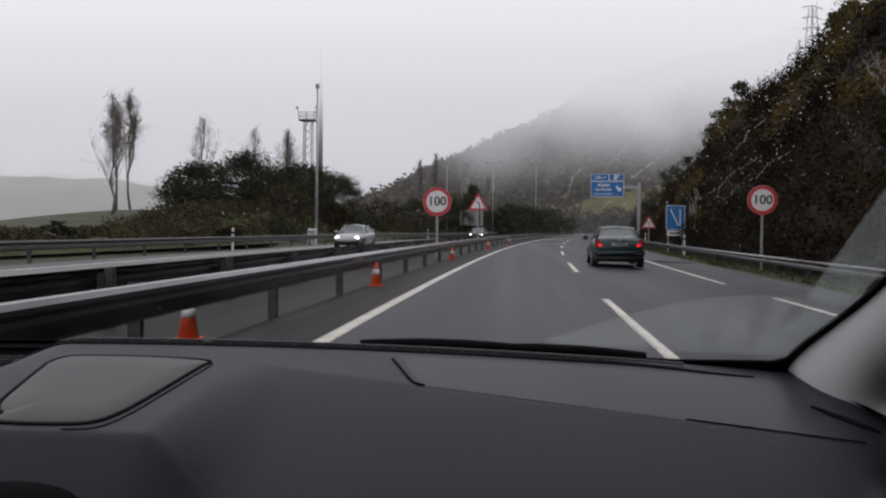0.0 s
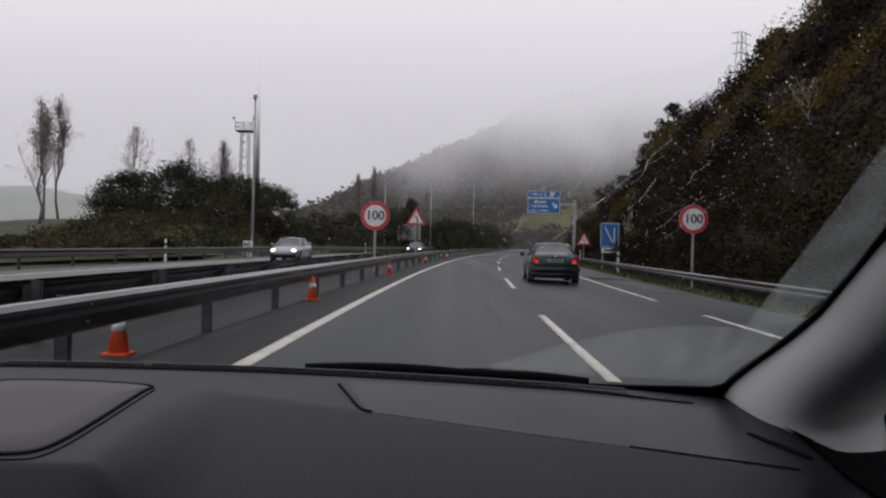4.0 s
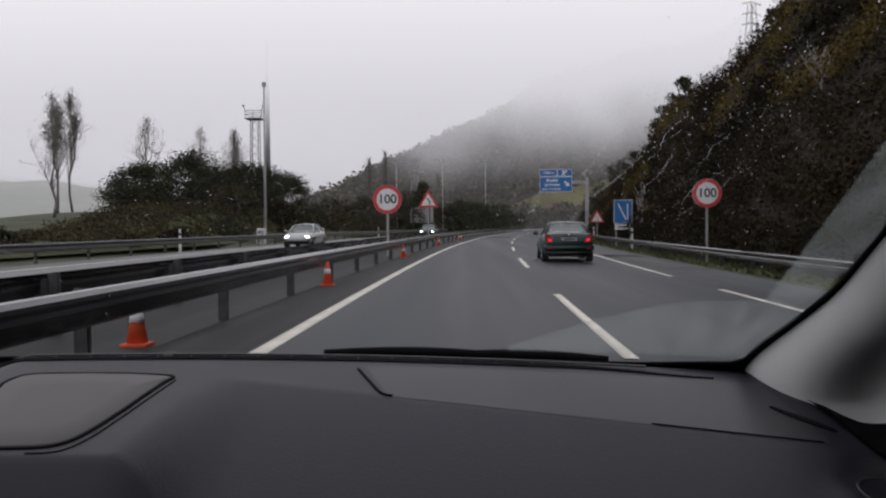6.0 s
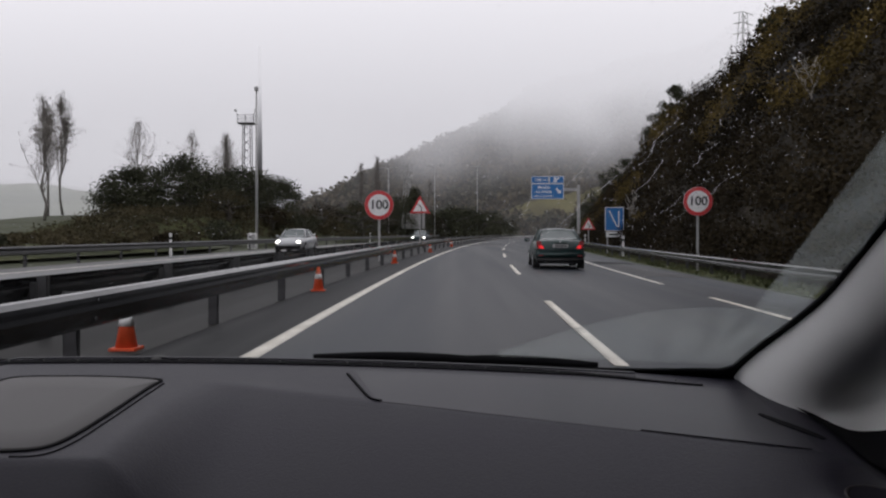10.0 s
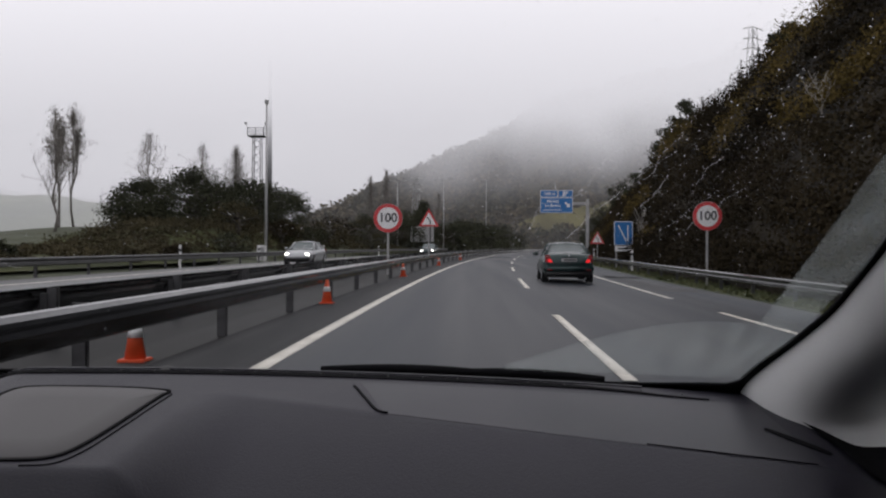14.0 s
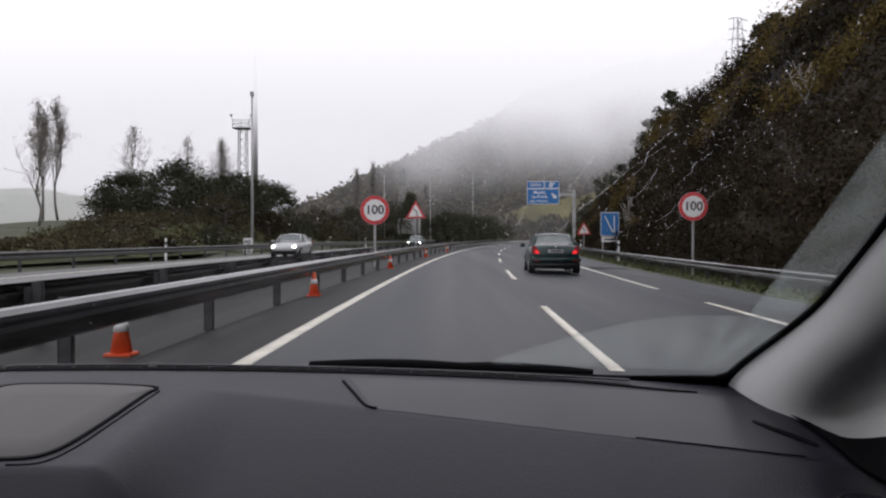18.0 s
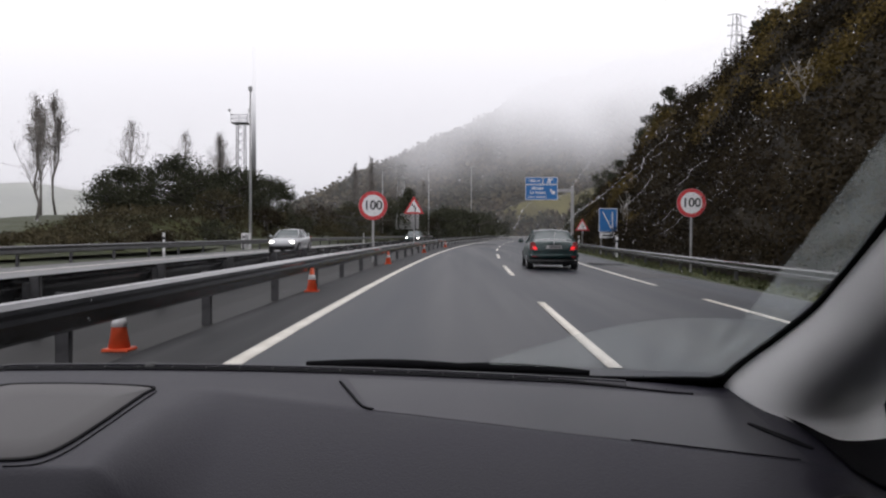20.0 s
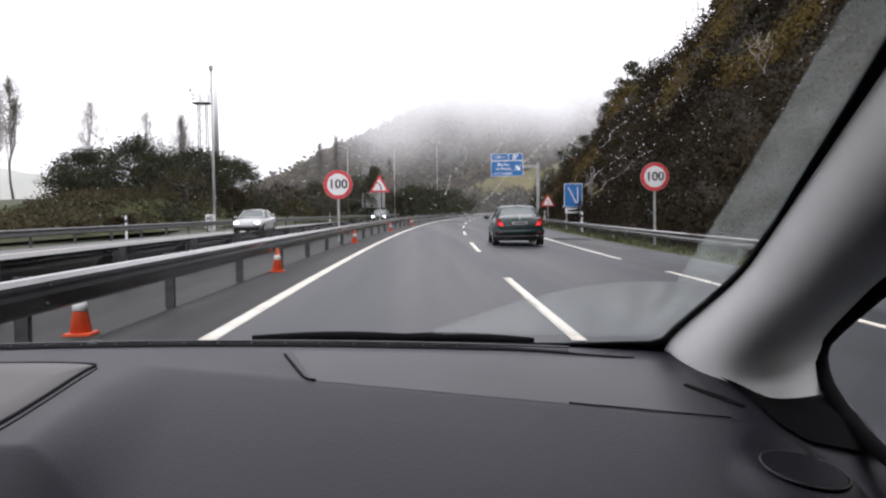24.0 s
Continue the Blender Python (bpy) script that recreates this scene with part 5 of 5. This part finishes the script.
# tree group where the far carriageway bends out of sight
for k, (y, d, h, w, c) in enumerate(((152, -20, 7.0, 8.0, False), (168, -22, 9.5, 7, True), (160, -26, 7.5, 8.5, False), (176, -17.5, 6.0, 8, False), (190, -18, 6.5, 9, False), (205, -17.5, 7.0, 10, False), (146, -27, 5.5, 8, False), (222, -16.5, 6.5, 10, False), (238, -17, 7, 11, False), (214, 12.0, 5, 8, False), (235, 11.5, 6, 9, False), (258, 11, 7, 10, False), (265, -17, 8, 12, False))):
    leafy_tree("evergreen_tree", "dark evergreen tree beside the far carriageway", land_pose(y, d), h, w, 200 + k, M_LEAF, 0.1, 5000, 0.19, "evergreen trees", c)
for k, (y, d, h, up) in enumerate(((150, -25, 13, 0.86), (154, -29, 12, 0.86), (182, -22, 11, 0.8), (96, -31, 9.0, 0.88), (104, -34, 10.0, 0.62), (80, -34, 8.6, 0.66), (70, -36, 9.5, 0.88), (66, -35, 9.0, 0.88), (62, -33, 7.5, 0.6), (88, -32, 8.0, 0.62))):
    poplar = up > 0.84
    bare_tree("bare_tree", "slender bare poplar with upright grey branches" if poplar else "tall bare tree with thin spreading grey branches", land_pose(y, d), h, h * (0.36 if poplar else 0.42), 300 + k, M_TWIG, up, 64 if poplar else 34, 0.12)

# trees standing on the cutting slope


def slope_pose(y, p, sink=0.4):
    q = slope_point(y, p)
    return pose(q.x, q.y, q.z - sink)


for k, (y, p, h, w) in enumerate(((23, 0.57, 3.4, 3.2), (27, 0.56, 2.6, 2.6), (34, 0.55, 2.4, 3.0), (52, 0.56, 2.2, 3), (75, 0.55, 3.4, 3.6), (84, 0.52, 3.8, 4), (94, 0.50, 4.2, 4.5), (108, 0.45, 4.6, 5), (122, 0.4, 5, 5.5), (138, 0.3, 5.5, 6), (155, 0.15, 5.5, 6))):
    leafy_tree("slope_tree", "dark evergreen shrub tree on the cutting slope", slope_pose(y, p), h * 0.75, w * 0.8, 400 + k, M_LEAF, 0.12, 2600, 0.11, "trees on the slope")
bare_tree("pale_bare_tree", "pale bare little tree growing on the slope", slope_pose(33, 0.24), 1.7, 1.3, 500, M_PALEBARK, 0.55, 9, 0.05, "pale trees on the slope", False)
bare_tree("pale_bare_tree", "pale bare little tree growing on the slope", slope_pose(62, 0.06), 3.2, 1.6, 501, M_PALEBARK, 0.7, 9, 0.06, "pale trees on the slope", False)


# ---- masts ----
def pylon(m, h, label, arms=3):
    t = thing("lattice_pylon", label, "pylon", "power pylons", m)
    b, top = h * 0.07, h * 0.022
    for sx in (-1, 1):
        for sy in (-1, 1):
            part("leg", tube(bmesh.new(), [(sx * b, sy * b, 0), (sx * top, sy * top, h)], 0.08, 4), M_PALEPOST, t)
    n = 9
    for k in range(n):
        z0, z1 = h * k / n, h * (k + 1) / n
        w0, w1 = b + (top - b) * k / n, b + (top - b) * (k + 1) / n
        bm = bmesh.new()
        for a, c in (((-w0, -w0, z0), (w1, -w1, z1)), ((w0, -w0, z0), (-w1, -w1, z1)), ((-w0, w0, z0), (-w1, -w1, z1)), ((w0, -w0, z0), (w1, w1, z1))):
            tube(bm, [a, c], 0.04, 4)
        part("bracing", bm, M_PALEPOST, t)
    for k in range(arms):
        z = h * (0.99 - 0.09 * k)
        part("cross_arm", tube(bmesh.new(), [(-h * 0.10, 0, z), (0, 0, z + 0.5), (h * 0.10, 0, z)], 0.09, 4), M_PALEPOST, t)
    return t


pylon(land_pose(215, -34.5, 30), 18, "grey lattice power pylon standing in the mist")
pylon(pose(54, 165, 21, 0, 0, 20), 22, "grey lattice power pylon above the slope")
ch = thing("tall_mast", "tall thin grey mast rising into the mist", "mast", "", pose(-70, 300, -2))
part("shaft", cyl(bmesh.new(), 0.95, 0.6, 68, None, 16), M_POST, ch, "", True)
part("footing", cyl(bmesh.new(), 3.0, 1.2, 6, None, 16), M_CONCRETE, ch)
tw = thing("lookout_tower", "grey lattice tower with a railed platform and floodlights", "tower", "", land_pose(108, -33))
for sx in (-0.6, 0.6):
    for sy in (-0.6, 0.6):
        part("leg", tube(bmesh.new(), [(sx, sy, 0), (sx * 0.8, sy * 0.8, 13)], 0.06, 5), M_POST, tw)
for k in range(12):
    z = 1.0 + k
    part("bracing", tube(tube(bmesh.new(), [(-0.55, -0.55, z), (0.55, -0.55, z + 1)], 0.03, 4), [(0.55, -0.55, z), (-0.55, -0.55, z + 1)], 0.03, 4), M_POST, tw)
part("platform", bm_box(2.2, 2.2, 0.12, 0, 0, 13.0, 0.02), M_POST, tw)
for z in (13.5, 14.0):
    part("railing", tube(bmesh.new(), [(-1.05, -1.05, z), (1.05, -1.05, z), (1.05, 1.05, z), (-1.05, 1.05, z), (-1.05, -1.05, z)], 0.035, 5), M_POST, tw)
for sx in (-1.05, 0, 1.05):
    part("rail_post", bm_box(0.06, 0.06, 1.0, sx, -1.05, 13.55), M_POST, tw)
for sx in (-1.3, 1.3):
    part("floodlight", bm_box(0.35, 0.2, 0.25, sx, -0.9, 14.6, 0.03), M_PALEPOST, tw)
    part("floodlight_arm", tube(bmesh.new(), [(sx * 0.8, -1.0, 13.9), (sx, -0.9, 14.55)], 0.03, 5), M_POST, tw)
fac = thing("factory_hall", "long pale factory hall far off in the mist", "building", "", pose(10, 420, -2))
part("wall", bm_box(60, 20, 7, 0, 0, 3.5), M_BUILD, fac)
part("roof", bm_box(62, 22, 0.8, 0, 0, 7.3, 0.2), M_CONCRETE, fac)
for k in range(9):
    part("window", bm_box(3.6, 0.3, 1.6, -26 + 6.5 * k, -10.05, 4.2), M_POST, fac)


# ---- street lamps where the far carriageway bends away ----
def street_lamp(m, h):
    t = thing("street_lamp", "tall slim grey street lamp beyond the far carriageway", "street lamp", "tall street lamps", m)
    part("pole", tube(bmesh.new(), [(0, 0, -0.4), (0, 0, h * 0.5), (0, 0, h)], [0.13, 0.10, 0.07], 10), M_PALEPOST, t, "", True)
    part("base", bm_box(0.35, 0.35, 0.9, 0, 0, 0.3, 0.03), M_PALEPOST, t)
    for s in (-1, 1):
        arm = part("arm", tube(bmesh.new(), [(0, 0, h - 0.2), (s * 0.5, 0, h + 0.15), (s * 1.1, 0, h + 0.2)], [0.05, 0.045, 0.04], 6), M_PALEPOST, t, "", True)
        part("lamp_head", bm_box(0.75, 0.26, 0.13, s * 1.4, 0, h + 0.19, 0.04), M_PALEPOST, arm, "", True)


pole = thing("camera_pole", "slim grey pole with a white cabinet at its foot", "pole", "", land_pose(63, -17.0))
part("shaft", tube(bmesh.new(), [(0, 0, -0.2), (0, 0, 6), (0, 0, 12.2)], [0.11, 0.09, 0.06], 10), M_PALEPOST, pole, "", True)
part("cabinet", bm_box(0.62, 0.45, 1.25, -0.25, -0.3, 0.9, 0.03), M_WHITE, pole, "white steel cabinet")
part("cabinet_door", bm_box(0.50, 0.02, 1.0, -0.25, -0.53, 0.92, 0.008), M_PALEPOST, pole)
part("pole_head", bm_box(0.28, 0.28, 0.34, 0, 0, 12.3, 0.04), M_PALEPOST, pole)

for y, d, h in ((150, -23.0, 12), (170, -18.2, 14.5), (230, -18.5, 19)):
    street_lamp(land_pose(y, d, -10), h)
